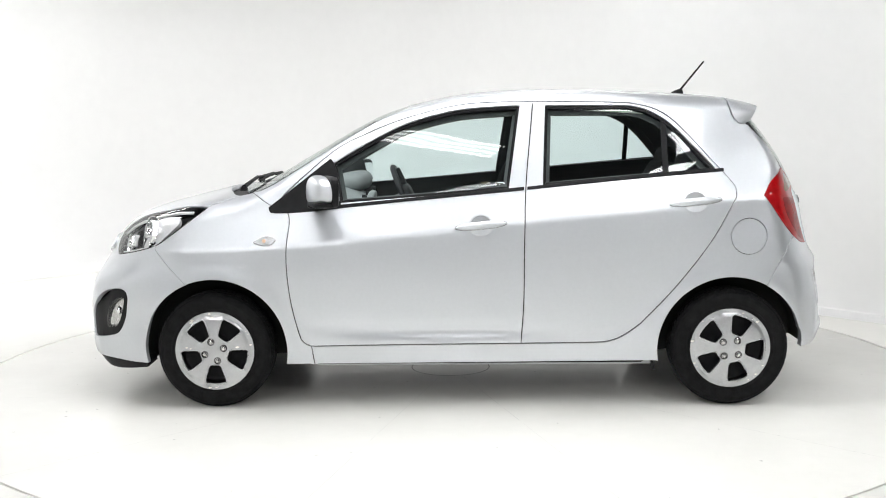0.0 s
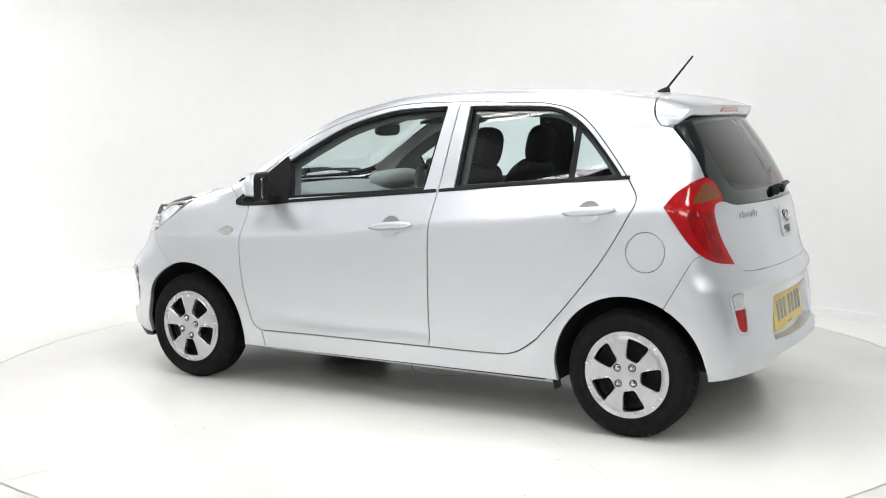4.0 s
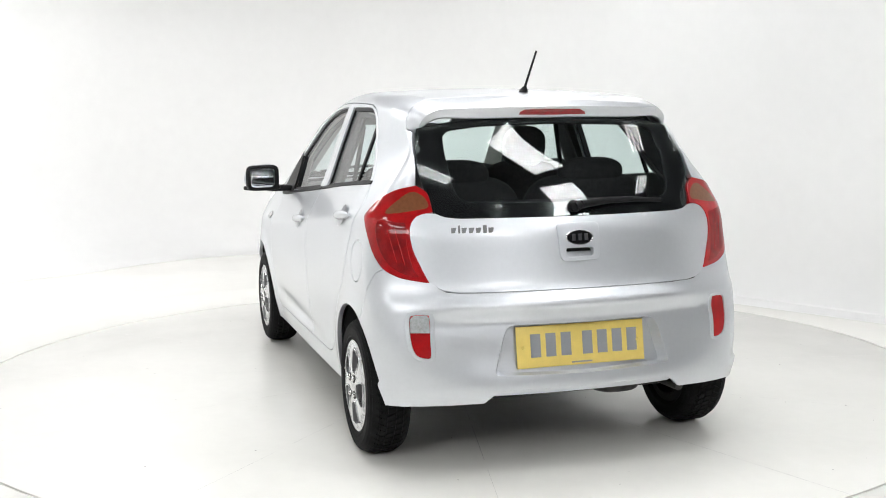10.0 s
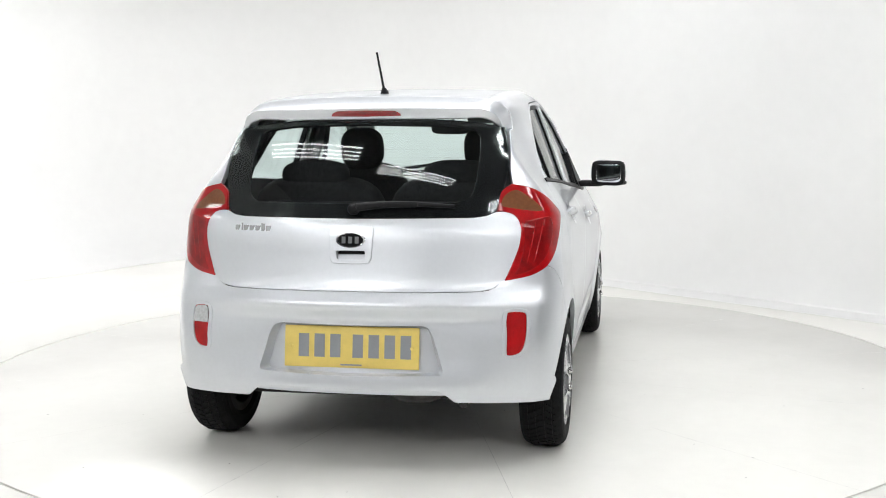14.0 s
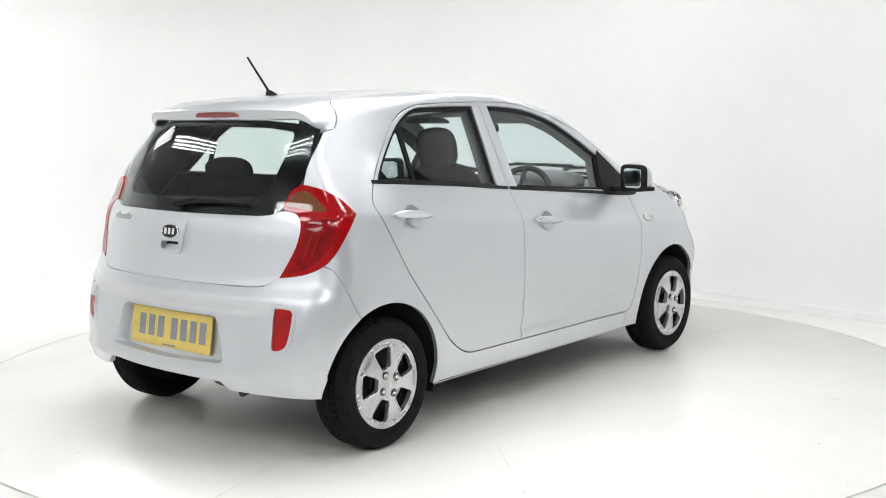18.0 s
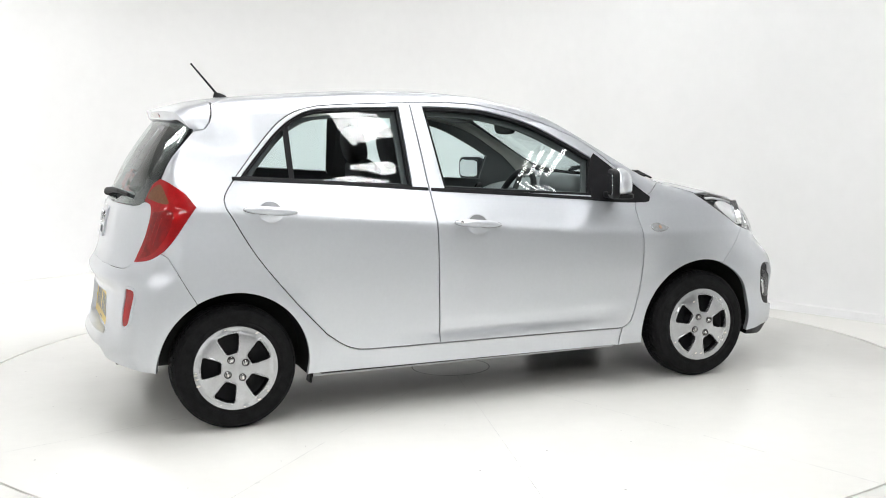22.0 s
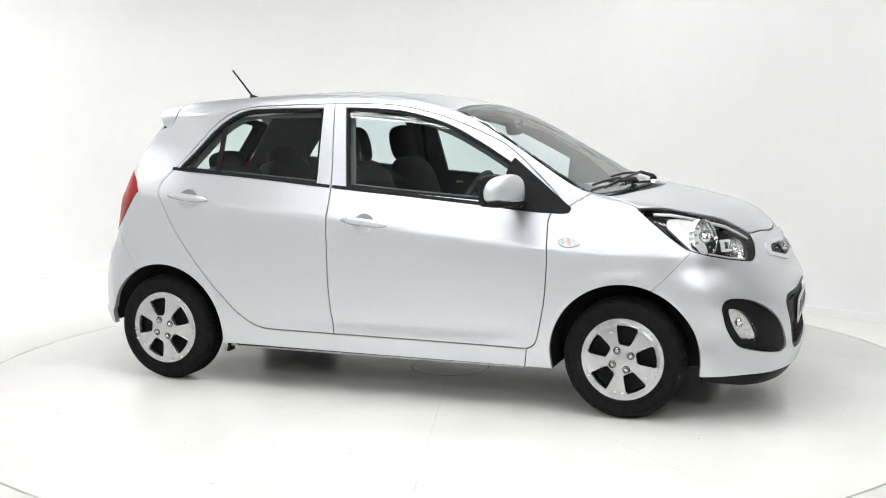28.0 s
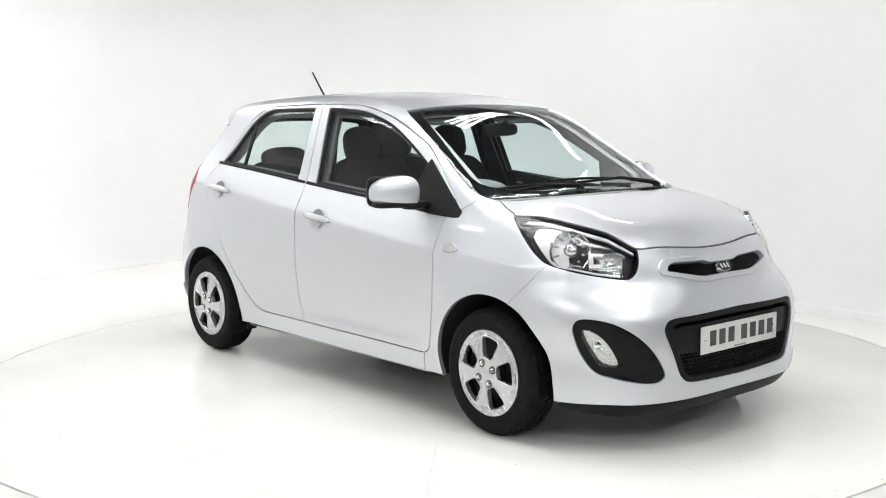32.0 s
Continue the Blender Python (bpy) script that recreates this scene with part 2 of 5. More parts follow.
def skin_mesh(name, kind, outline, holes=(), gap=.0025, inset=0.0, depth=.016, step=.03, side=1, bulge=None, crease=False):
    """A panel that lies on the car's skin inside a closed line of places on it, with holes, and a rim folded inwards by depth."""
    sc = np.array(SCALE.get(kind, (1, 1)))
    loops = [grown(loop_of(flat(kind, np.asarray(outline)) * sc), -gap)]
    loops += [grown(loop_of(flat(kind, np.asarray(h)) * sc), gap) for h in holes]
    pts, edges = [], []
    for q in loops:
        n0 = len(pts)
        pts += [tuple(v) for v in q]
        edges += [(n0 + i, n0 + (i + 1) % len(q)) for i in range(len(q))]
    lo, hi = loops[0].min(0), loops[0].max(0)
    gx, gy = np.meshgrid(np.arange(lo[0] + step / 2, hi[0], step), np.arange(lo[1] + step / 2, hi[1], step))
    gx[1::2] += step / 2
    g = np.stack([gx.ravel(), gy.ravel()], 1)
    ok = inside(loops[0], g)
    for h in loops[1:]:
        ok &= ~inside(h, g)
    g = g[ok]
    b = np.array(pts)
    if crease:
        xs = np.arange(-1.62, 1.62, .016)
        c = np.vstack([flat(kind, meet(*rays("side", np.stack([xs, CREASE(xs) + s], 1)))) for s in (-.022, -.009, -.0025, .0025, .009, .022)]) * sc
        ok = inside(loops[0], c)
        for h in loops[1:]:
            ok &= ~inside(h, c)
        c = c[ok]
        c = c[np.array([np.min(np.sum((b - v) ** 2, 1)) > .003 ** 2 for v in c], bool)]
        g = g[np.array([np.min(np.sum((c - v) ** 2, 1)) > .012 ** 2 for v in g], bool)]
        pts += [tuple(v) for v in c]
        b = np.array(pts)
    if len(g):
        g = g[np.array([np.min(np.sum((b - v) ** 2, 1)) > (.45 * step) ** 2 for v in g])]
    allp = [Vector(v) for v in pts] + [Vector(v) for v in g]
    vs, _, fs, *_ = delaunay_2d_cdt(allp, edges, [], 0, 1e-6)
    vs = np.array([tuple(v) for v in vs])
    fs = np.array([f for f in fs if len(f) == 3])
    mid = vs[fs].mean(1)
    ok = inside(loops[0], mid)
    for h in loops[1:]:
        ok &= ~inside(h, mid)
    fs = fs[ok]
    p = meet(*rays(kind, vs / sc))
    n = normal(p)
    if bulge is not None:
        p = p + n * bulge(p)[:, None]
    p = p - n * inset
    e = p[fs]
    if np.sum(np.cross(e[:, 1] - e[:, 0], e[:, 2] - e[:, 0]) * n[fs[:, 0]]) < 0:
        fs = fs[:, ::-1]
    verts, norms, faces = [*p], [*n], [tuple(f) for f in fs]
    if depth:
        count = {}
        for f in faces:
            for i in range(3):
                count[(f[i], f[(i + 1) % 3])] = 1
        rim = [k for k in count if (k[1], k[0]) not in count]
        made = {}
        out = {}
        for i, j in rim:
            t = p[j] - p[i]
            o = np.cross(t, n[i])
            for k in (i, j):
                out[k] = out.get(k, 0) + o / (np.linalg.norm(o) + 1e-9)
        for k, o in out.items():
            o = o / (np.linalg.norm(o) + 1e-9)
            r = .0022
            made[k] = (len(verts), len(verts) + 1, len(verts) + 2)
            verts += [p[k] + (o * .7 - n[k] * .3) * r, p[k] + (o - n[k]) * r, p[k] + o * r - n[k] * depth]
            norms += [(o + n[k]) / 1.4142, o, o]
        for i, j in rim:
            a, c = (i, *made[i]), (j, *made[j])
            faces += [(a[k], a[k + 1], c[k + 1], c[k]) for k in range(3)]
    verts, norms = np.array(verts), np.array(norms)
    if side < 0:
        verts, norms = verts * (1, -1, 1), norms * (1, -1, 1)
        faces = [f[::-1] for f in faces]
    mesh = bpy.data.meshes.new(name)
    mesh.from_pydata(verts.tolist(), [], [tuple(int(k) for k in f) for f in faces])
    mesh.update()
    for q in mesh.polygons:
        q.use_smooth = True
    norms /= np.linalg.norm(norms, axis=1)[:, None]
    mesh.normals_split_custom_set_from_vertices(norms.tolist())
    return mesh


def panel(name, kind, outline, mat, parent, label="", **more):
    return link(name, skin_mesh(name, kind, outline, **more), mat, parent, label)


def mirrored(p):
    """The same places on the other side, in the other order."""
    return np.asarray(p)[::-1] * (1, -1, 1)


def both(p):
    """A closed line from its left half, which starts and ends on the middle."""
    return np.vstack([p, mirrored(p)])

# ---- the car's outer skin: a smooth field, negative inside ----
def table(rows, soft=0.0):
    """A smooth curve through (place, value) rows, softened over that length."""
    a = np.array(sorted(rows), float)
    x, y = a[:, 0], a[:, 1]
    h, d = np.diff(x), np.diff(y) / np.diff(x)
    m = np.zeros(len(x))
    m[0], m[-1] = d[0], d[-1]
    same = d[:-1] * d[1:] > 0
    w1, w2 = 2 * h[1:] + h[:-1], h[1:] + 2 * h[:-1]
    with np.errstate(divide="ignore", invalid="ignore"):
        m[1:-1] = np.where(same, (w1 + w2) / (w1 / d[:-1] + w2 / d[1:]), 0)

    def value(q):
        q = np.asarray(q, float)
        c = np.clip(q, x[0], x[-1])
        i = np.clip(np.searchsorted(x, c) - 1, 0, len(x) - 2)
        t = (c - x[i]) / h[i]
        s = (1 + 2 * t) * (1 - t) ** 2 * y[i] + t * (1 - t) ** 2 * h[i] * m[i] + t * t * (3 - 2 * t) * y[i + 1] + t * t * (t - 1) * h[i] * m[i + 1]
        return s + np.where(q < x[0], (q - x[0]) * m[0], 0) + np.where(q > x[-1], (q - x[-1]) * m[-1], 0)
    if not soft:
        return value
    grid = np.arange(x[0] - .3, x[-1] + .3, .001)
    k = np.arange(-int(soft * 3000), int(soft * 3000) + 1) / 1000 / soft
    k = np.exp(-k * k / 2)
    pad = len(k) // 2
    fine = np.convolve(value(np.arange(x[0] - .3 - pad * .001, x[-1] + .3 + pad * .001 + .0005, .001)), k / k.sum(), "valid")[:len(grid)]
    return lambda q: np.interp(np.asarray(q, float), grid[:len(fine)], fine)


TOP = table([(1.95, .66), (1.83, .782), (1.765, .826), (1.70, .862), (1.58, .906), (1.43, .944), (1.29, .977), (1.235, .989), (1.15, 1.001), (1.06, 1.024), (.98, 1.057), (.83, 1.142),
             (.68, 1.227), (.53, 1.311), (.42, 1.364), (.33, 1.393), (.23, 1.415), (.09, 1.445), (-.06, 1.462), (-.21, 1.471), (-.42, 1.474), (-.65, 1.468), (-.94, 1.453),
             (-1.1, 1.442), (-1.25, 1.426), (-1.40, 1.405), (-1.6, 1.37)], .025)
CROWN = table([(1.9, .10), (1.2, .09), (1.1, .10), (.95, .12), (.7, .12), (.45, .10), (.25, .085), (0, .075), (-1.0, .065), (-1.4, .06)], .06)
FRONT = table([(.10, 1.80), (.15, 1.86), (.20, 1.90), (.25, 1.912), (.32, 1.905), (.40, 1.913), (.50, 1.907), (.57, 1.890), (.615, 1.868), (.68, 1.826), (.72, 1.80), (.76, 1.778), (.82, 1.745), (1.0, 1.6)], .038)
REAR = table([(.15, -1.68), (.22, -1.702), (.30, -1.730), (.355, -1.752), (.40, -1.755), (.50, -1.751), (.60, -1.730), (.652, -1.717), (.664, -1.709), (.70, -1.684), (.80, -1.656), (.90, -1.635), (.97, -1.615), (1.03, -1.585),
              (1.10, -1.542), (1.18, -1.485), (1.25, -1.43), (1.32, -1.372), (1.37, -1.365), (1.45, -1.36)], .013)
PLAN = table([(1.9, .60), (1.7, .675), (1.55, .725), (1.4, .762), (1.2, .783), (.95, .787), (.5, .788), (0, .79), (-.6, .79), (-1.0, .789), (-1.25, .787), (-1.45, .780), (-1.6, .762), (-1.8, .71)], .06)
CREASE = table([(-1.7, 1.0), (-1.33, .975), (-.8, .92), (0, .843), (.6, .782), (.95, .757), (1.3, .745), (1.8, .74)], .12)
TUCK = table([(.10, .065), (.20, .048), (.28, .034), (.38, .020), (.50, .007), (.62, 0), (.75, 0), (1.0, 0)], .025)
LEAN = table([(-.5, .0), (-.15, .0), (-.06, .002), (-.012, .006), (0, .0095), (.03, .0255), (.06, .0415), (.10, .063), (.15, .0895), (.19, .107), (.25, .1275), (.40, .181), (.55, .240), (.70, .315)], .003)


SOFT_LEAN = table([(-.1, .0), (0, .0095), (.05, .036), (.10, .063), (.15, .086), (.25, .126), (.40, .181), (.55, .240), (.70, .315)], .05)
TAPER = table([(-.4, 0), (-.6, 0), (-.7, .028), (-.8, .111), (-.9, .25), (-1.0, .444), (-1.1, .694), (-1.2, 1.0), (-1.3, 1.32), (-1.4, 1.53), (-1.55, 1.60), (-1.7, 1.60)], .05)
HIGH_REAR = table([(.8, -1.652), (.90, -1.632), (.97, -1.608), (1.03, -1.582), (1.10, -1.547), (1.18, -1.498), (1.25, -1.447), (1.32, -1.391), (1.37, -1.350), (1.45, -1.28)], .022)


def ease(t):
    t = np.clip(t, 0, 1)
    return t * t * (3 - 2 * t)


def rear_line(z):
    k = ease((np.asarray(z, float) - .90) / .10)
    return REAR(z) * (1 - k) + HIGH_REAR(z) * k


def slope(f, q):
    return (f(q + .01) - f(q - .01)) / .02


def half_width(x, z):
    s = z - CREASE(x)
    k = ease((-.92 - x) / .26) * ease((s - .02) / .07)
    w = PLAN(x) - TUCK(z) - LEAN(s) * (1 - k) - SOFT_LEAN(s) * k
    w = w - ease((s + .02) / .29) * .042 * TAPER(x)
    for cx, amount in ((1.1925, .012), (-1.1925, .010)):
        rho = np.hypot(x - cx, z - .27)
        w = w + amount * np.exp(-((rho - .335) / .055) ** 2) * np.clip((z - .15) / .15, 0, 1)
    w = w - .016 * ease((-1.05 - x) / .25) * ease((z - .70) / .2)
    # the bumper's corners stand out round the fog lamps
    w = w + .042 * ease((x - 1.34) / .24) * np.exp(-((z - .535) / np.where(z > .535, .13, .12)) ** 2)
    w = w + .030 * ease((x - 1.36) / .12) * ease((1.72 - x) / .14) * ease((.42 - z) / .16)
    run = np.clip((x + .55) / .5, 0, 1) * np.clip((.80 - x) / .25, 0, 1)
    return w - .014 * run * np.exp(-((z - .352 - .02 * x) / np.where(z > .352 + .02 * x, .038, .020)) ** 2)


def rounded(a, b, r):
    return np.minimum(np.maximum(a, b), -r) + np.hypot(np.maximum(a + r, 0), np.maximum(b + r, 0))


def skin(p):
    x, y, z = p[:, 0], np.abs(p[:, 1]), p[:, 2]
    top = (z - TOP(x) + CROWN(x) * y * y) / np.sqrt(1 + slope(TOP, x) ** 2)
    side = (y - half_width(x, z)) * .95
    low = ease((.66 - z) / .12)
    front = (x - FRONT(z) + .80 * y ** 3.1 * (1 - low) + 1.027 * y ** 3.84 * low + .018 * np.exp(-((z - .675) / .05) ** 2) * ease((y - .25) / .25)) / np.sqrt(1 + slope(FRONT, z) ** 2 + (2.5 * y ** 2.1) ** 2)
    # the bumper is scooped out below a ridge, round the number plate
    scoop = .046 * ease((.658 - z) / .080) * ease((z - .26) / .24) * (1 - ease((y - .36) / .34))
    rear = (rear_line(z) + .39 * y ** 2.6 + scoop - x) / np.sqrt(1 + slope(rear_line, z) ** 2 + (1.0 * y ** 1.6) ** 2)
    f = rounded(top, side, .065 - .025 * ease((x - .25) / .2) * ease((1.15 - x) / .2))
    f = rounded(f, front, .06)
    return rounded(f, rear, .06 - .032 * ease((z - .98) / .14))


def meet(origin, way, far=2.5):
    """Where rays from inside the car leave its skin."""
    lo, hi = np.zeros(len(origin)), np.full(len(origin), float(far))
    for _ in range(34):
        mid = (lo + hi) / 2
        inside = skin(origin + way * mid[:, None]) < 0
        lo, hi = np.where(inside, mid, lo), np.where(inside, hi, mid)
    return origin + way * lo[:, None]


def normal(p):
    g = np.zeros_like(p)
    for k in range(3):
        e = np.zeros(3)
        e[k] = .003
        g[:, k] = skin(p + e) - skin(p - e)
    return g / np.linalg.norm(g, axis=1)[:, None]


# ways to lay a flat outline on the skin: (a, b) -> ray, and a place -> (a, b)
def rays(kind, ab):
    a, b = ab[:, 0], ab[:, 1]
    o, n = np.zeros(len(a)), np.ones(len(a))
    if kind == "side":
        return np.stack([a, o, b], 1), np.stack([o, n, o], 1)
    if kind == "top":
        return np.stack([a, b, .5 * n], 1), np.stack([o, o, n], 1)
    if kind == "front":
        return np.stack([n, a, b], 1), np.stack([n, o, o], 1)
    if kind == "rear":
        return np.stack([-.6 * n, a, b], 1), np.stack([-n, o, o], 1)
    if kind == "nose":
        return np.stack([n, o, b], 1), np.stack([np.cos(a), np.sin(a), o], 1)
    if kind == "tail":
        return np.stack([-n, o, b], 1), np.stack([-np.cos(a), np.sin(a), o], 1)
    return np.stack([a, o, .75 * n], 1), np.stack([o, np.cos(b), np.sin(b)], 1)      # "hoop"


def flat(kind, p):
    x, y, z = p[:, 0], p[:, 1], p[:, 2]
    return np.stack({"side": (x, z), "top": (x, y), "front": (y, z), "rear": (y, z), "nose": (np.arctan2(y, x - 1), z),
                     "tail": (np.arctan2(y, -1 - x), z), "hoop": (x, np.arctan2(z - .75, y))}[kind], 1)


def on(kind, *ab):
    return meet(*rays(kind, np.array(ab, float)))


# ---- the studio ----
def slab(name, corners, z0, z1, mat, kind="structure", label=""):
    bm = bmesh.new()
    lo, hi = [bm.verts.new((x, y, z0)) for x, y in corners], [bm.verts.new((x, y, z1)) for x, y in corners]
    bm.faces.new(lo), bm.faces.new(hi)
    for i in range(len(corners)):
        j = (i + 1) % len(corners)
        bm.faces.new((lo[i], lo[j], hi[j], hi[i]))
    return tagged(part(name, bm, mat, None, smooth=False), label or name.replace("_", " "), "", "", kind)


def studio():
    # floor with the round pit of the turntable, as one ringed sheet
    bm = bmesh.new()
    rows = [(TABLE_R + .006, -.05), (TABLE_R + .006, -.0015), (TABLE_R + .0085, 0), (3.2, 0), (4.5, 0), (7, 0), (11, 0)]
    lathe(bm, rows, 160)
    floor = part("floor", bm, FLOOR_PAINT)
    tagged(floor, "glossy off-white painted studio floor with a few scuffs", kind="structure")
    bm = bmesh.new()
    lathe(bm, [(TABLE_R - .06, -.05), (TABLE_R + .1, -.05)], 96)
    tagged(part("trim", bm, GAP), "dark joint below the turntable's rim", kind="structure")
    # one white wall in plan: a left run on a soft cove, a rounded corner, a right run at 45 degrees
    left, cor, right = Vector((-9.6, .307)), Vector((-1.66, 6.155)), Vector((6.9, -2.97))
    u, v = (left - cor).normalized(), (right - cor).normalized()
    reach = 2.6
    path = [left + (cor + u * reach - left) * k / 10 for k in range(10)]
    for k in range(17):
        t = k / 16
        path.append((cor + u * reach) * (1 - t) ** 2 + cor * 2 * t * (1 - t) + (cor + v * reach) * t * t)
    path += [cor + v * reach + (right - cor - v * reach) * k / 10 for k in range(1, 11)]
    bm = bmesh.new()
    rings = []
    for i, p in enumerate(path):
        d = (path[min(i + 1, len(path) - 1)] - path[max(i - 1, 0)]).normalized()
        n = Vector((d.y, -d.x))
        s = min(max((i - 8) / 16, 0), 1)
        r = 1.1 * (1 - s) ** 2 + .012
        rows = [(r + .25, .0012)] + [(r * (1 - math.sin(a)), .0012 + r * (1 - math.cos(a))) for a in np.linspace(0, math.pi / 2, 14)] + [(0, 2.2), (0, HIGH), (-.2, HIGH), (-.2, -.02)]
        rings.append([bm.verts.new((p.x + n.x * w, p.y + n.y * w, z)) for w, z in rows])
    for a, b in zip(rings, rings[1:]):
        for k in range(len(a) - 1):
            bm.faces.new((a[k], b[k], b[k + 1], a[k + 1]))
    tagged(part("wall_north", bm, WHITE_WALL), "white studio wall with a rounded foot and corner", kind="structure")
    # unseen walls close the studio behind the camera, toned to shape the car's reflections
    slab("wall_south", [(-9, -9), (9, -9), (9, -9.2), (-9, -9.2)], 0, HIGH, GREY_WALL, label="unseen grey wall behind the camera, toned for reflections")
    slab("wall_west", [(-6.6, -9), (-6.6, 2.9), (-6.8, 2.9), (-6.8, -9)], 0, HIGH, WHITE_WALL, label="unseen white side wall, set close to brighten reflections")
    slab("wall_far_east", [(9, -9), (9, 2), (9.2, 2), (9.2, -9)], 0, HIGH, GREY_WALL, label="unseen grey side wall, toned for reflections")
    slab("ceiling_1", [(-2.6, -9.2), (9.2, -9.2), (9.2, 9.2), (-2.6, 9.2)], HIGH, HIGH + .1, CEIL, label="dark open studio ceiling")
    # unseen pale half, added so that the side glass reflects something brighter
    slab("ceiling_2", [(-9.2, -9.2), (-2.6, -9.2), (-2.6, 9.2), (-9.2, 9.2)], HIGH, HIGH + .1, CEIL_PALE, label="unseen pale grey ceiling half, added to brighten reflections")


studio()

turntable = tagged(new("turntable"), "round off-white painted turntable flush with the floor", "turntable")


def build_turntable():
    bm = bmesh.new()
    lathe(bm, [(.0, 0), (.20, 0), (1.2, 0), (TABLE_R - .0085, 0), (TABLE_R - .006, -.0015), (TABLE_R - .006, -.045)], 160)
    part("disc", bm, FLOOR_PAINT, turntable)
    bm = bmesh.new()
    lathe(bm, [(.205, .0006), (.211, .0006)], 64)
    part("centre_joint", bm, SEAM, turntable, "thin dark round joint")


build_turntable()

# ---- the car: x ahead, y to its left, z up ----
car = tagged(new("car"), "light metallic silver five-door hatchback with black trim, standing on the turntable", "car")


def S(*ab):
    return on("side", *ab)


def T(*ab):
    return on("top", *ab)


def J(*lines):
    return np.vstack(lines)


ARCH_R = .334
HUB_Z, AXLE = .272, 1.1925

# seams on the left side
door_front = S(*run((.905, .925), (.86, .922), (.845, .90), (.838, .86), (.846, .773), (.848, .668), (.834, .51), (.800, .35), (.780, .306), (.745, .286)))
door_low = S(*run((.745, .286), (.352, .291), (-.226, .295), (-.57, .298), (-.65, .308), (-.71, .335), (-.779, .385)))
door_back = S(*run((-.779, .385), (-.934, .557), (-1.087, .753), (-1.19, .93), (-1.212, .975), (-1.208, 1.02), (-1.158, 1.086)))
door_top_r = S(*run((-1.158, 1.086), (-1.03, 1.231), (-.958, 1.306), (-.90, 1.350), (-.839, 1.378), (-.77, 1.394), (-.708, 1.401), (-.5, 1.407), (-.298, 1.410)))
door_top_f = S(*run((-.298, 1.410), (-.077, 1.407), (.081, 1.391), (.292, 1.340), (.479, 1.269), (.64, 1.186), (.87, .985), (.905, .925)))
door_mid = S(*run((-.298, 1.410), (-.257, 1.014), (-.247, .78), (-.243, .5), (-.231, .295)))

FINE = 6


def rounded_line(kind, pts, sharp=()):
    """A closed line on the skin, gently rounded but for its sharp corners, FINE points to a stretch."""
    p = flat(kind, np.array(pts, float))
    out, n = [], len(p)
    for i in range(n):
        a, b, c, d = p[i - 1], p[i], p[(i + 1) % n], p[(i + 2) % n]
        step = np.linalg.norm(c - b)
        a, d = b if i in sharp else a, c if (i + 1) % n in sharp else d
        u, v = (c - a) / np.linalg.norm(c - a) * step * .85, (d - b) / np.linalg.norm(d - b) * step * .85
        for t in np.arange(FINE) / FINE:
            out.append((1 + 2 * t) * (1 - t) ** 2 * b + t * (1 - t) ** 2 * u + t * t * (3 - 2 * t) * c + t * t * (t - 1) * v)
    return on(kind, *[tuple(v) for v in out])


def stretch(line, first, last):
    """The part of a rounded line from one corner to another."""
    k = np.arange(first * FINE, (last if last > first else last + len(line) // FINE) * FINE + 1) % len(line)
    return line[k]


lamp_tail = rounded_line("tail", [(-1.444, .572, 1.089), (-1.478, .545, 1.060), (-1.514, .538, .994), (-1.496, .590, .980), (-1.496, .612, .955), (-1.503, .620, .92), (-1.520, .612, .855),
                (-1.545, .59, .79), (-1.569, .568, .735), (-1.518, .655, .751), (-1.475, .708, .782), (-1.43, .738, .835), (-1.385, .756, .905), (-1.338, .762, .975), (-1.366, .701, 1.030), (-1.408, .630, 1.072)], {0, 2, 8, 13})
lamp_head = rounded_line("nose", [(1.225, .650, .931), (1.335, .596, .932), (1.475, .541, .905), (1.586, .476, .871), (1.691, .414, .805), (1.712, .430, .760), (1.716, .455, .715), (1.708, .490, .695),
                (1.638, .583, .708), (1.533, .668, .734), (1.457, .703, .760), (1.384, .710, .811), (1.290, .688, .884)], {0, 4})
bonnet_side = stretch(lamp_head, 0, 4)
bonnet_nose = T(*run((1.691, .414), (1.705, .375), (1.738, .212), (1.752, .10), (1.755, 0)))
bonnet_rear = T(*run((1.222, 0), (1.206, .19), (1.155, .40), (1.120, .52), (1.082, .595)))
wing_top = T(*run((1.225, .650), (1.155, .628), (1.082, .595)))
screen_side = T(*run((.318, .492), (.428, .532), (.668, .577), (.79, .606), (.915, .629), (.985, .632)))
ditch = T(*run((-1.205, .455), (-.8, .470), (-.3, .480), (.1, .488), (.318, .492)))

def spoiler_seam(ang):
    """Where the spoiler starts, by the angle round the car's length."""
    e = np.abs(np.asarray(ang, float) - math.pi / 2) / (math.pi / 2 - OPEN_ANGLE)
    return -1.198 - .020 * e ** 2 - .012 * e ** 10 - .026 * e ** 30


OPEN_ANGLE = .772
SEAM_LINE = np.linspace(OPEN_ANGLE, .905, 14)
seam_low = on("hoop", *np.stack([spoiler_seam(SEAM_LINE), SEAM_LINE], 1))
SEAM_TOP = np.linspace(.905, math.pi / 2, 30)
seam_high = on("hoop", *np.stack([spoiler_seam(SEAM_TOP), SEAM_TOP], 1))
ditch = np.vstack([seam_high[:1], ditch[2:]])
pillar_seam = J(T((1.02, .622)), S((.955, .955), (.905, .925)))


def side_outline(z, lo, hi):
    return S(*run((lo, z), (hi, z)))


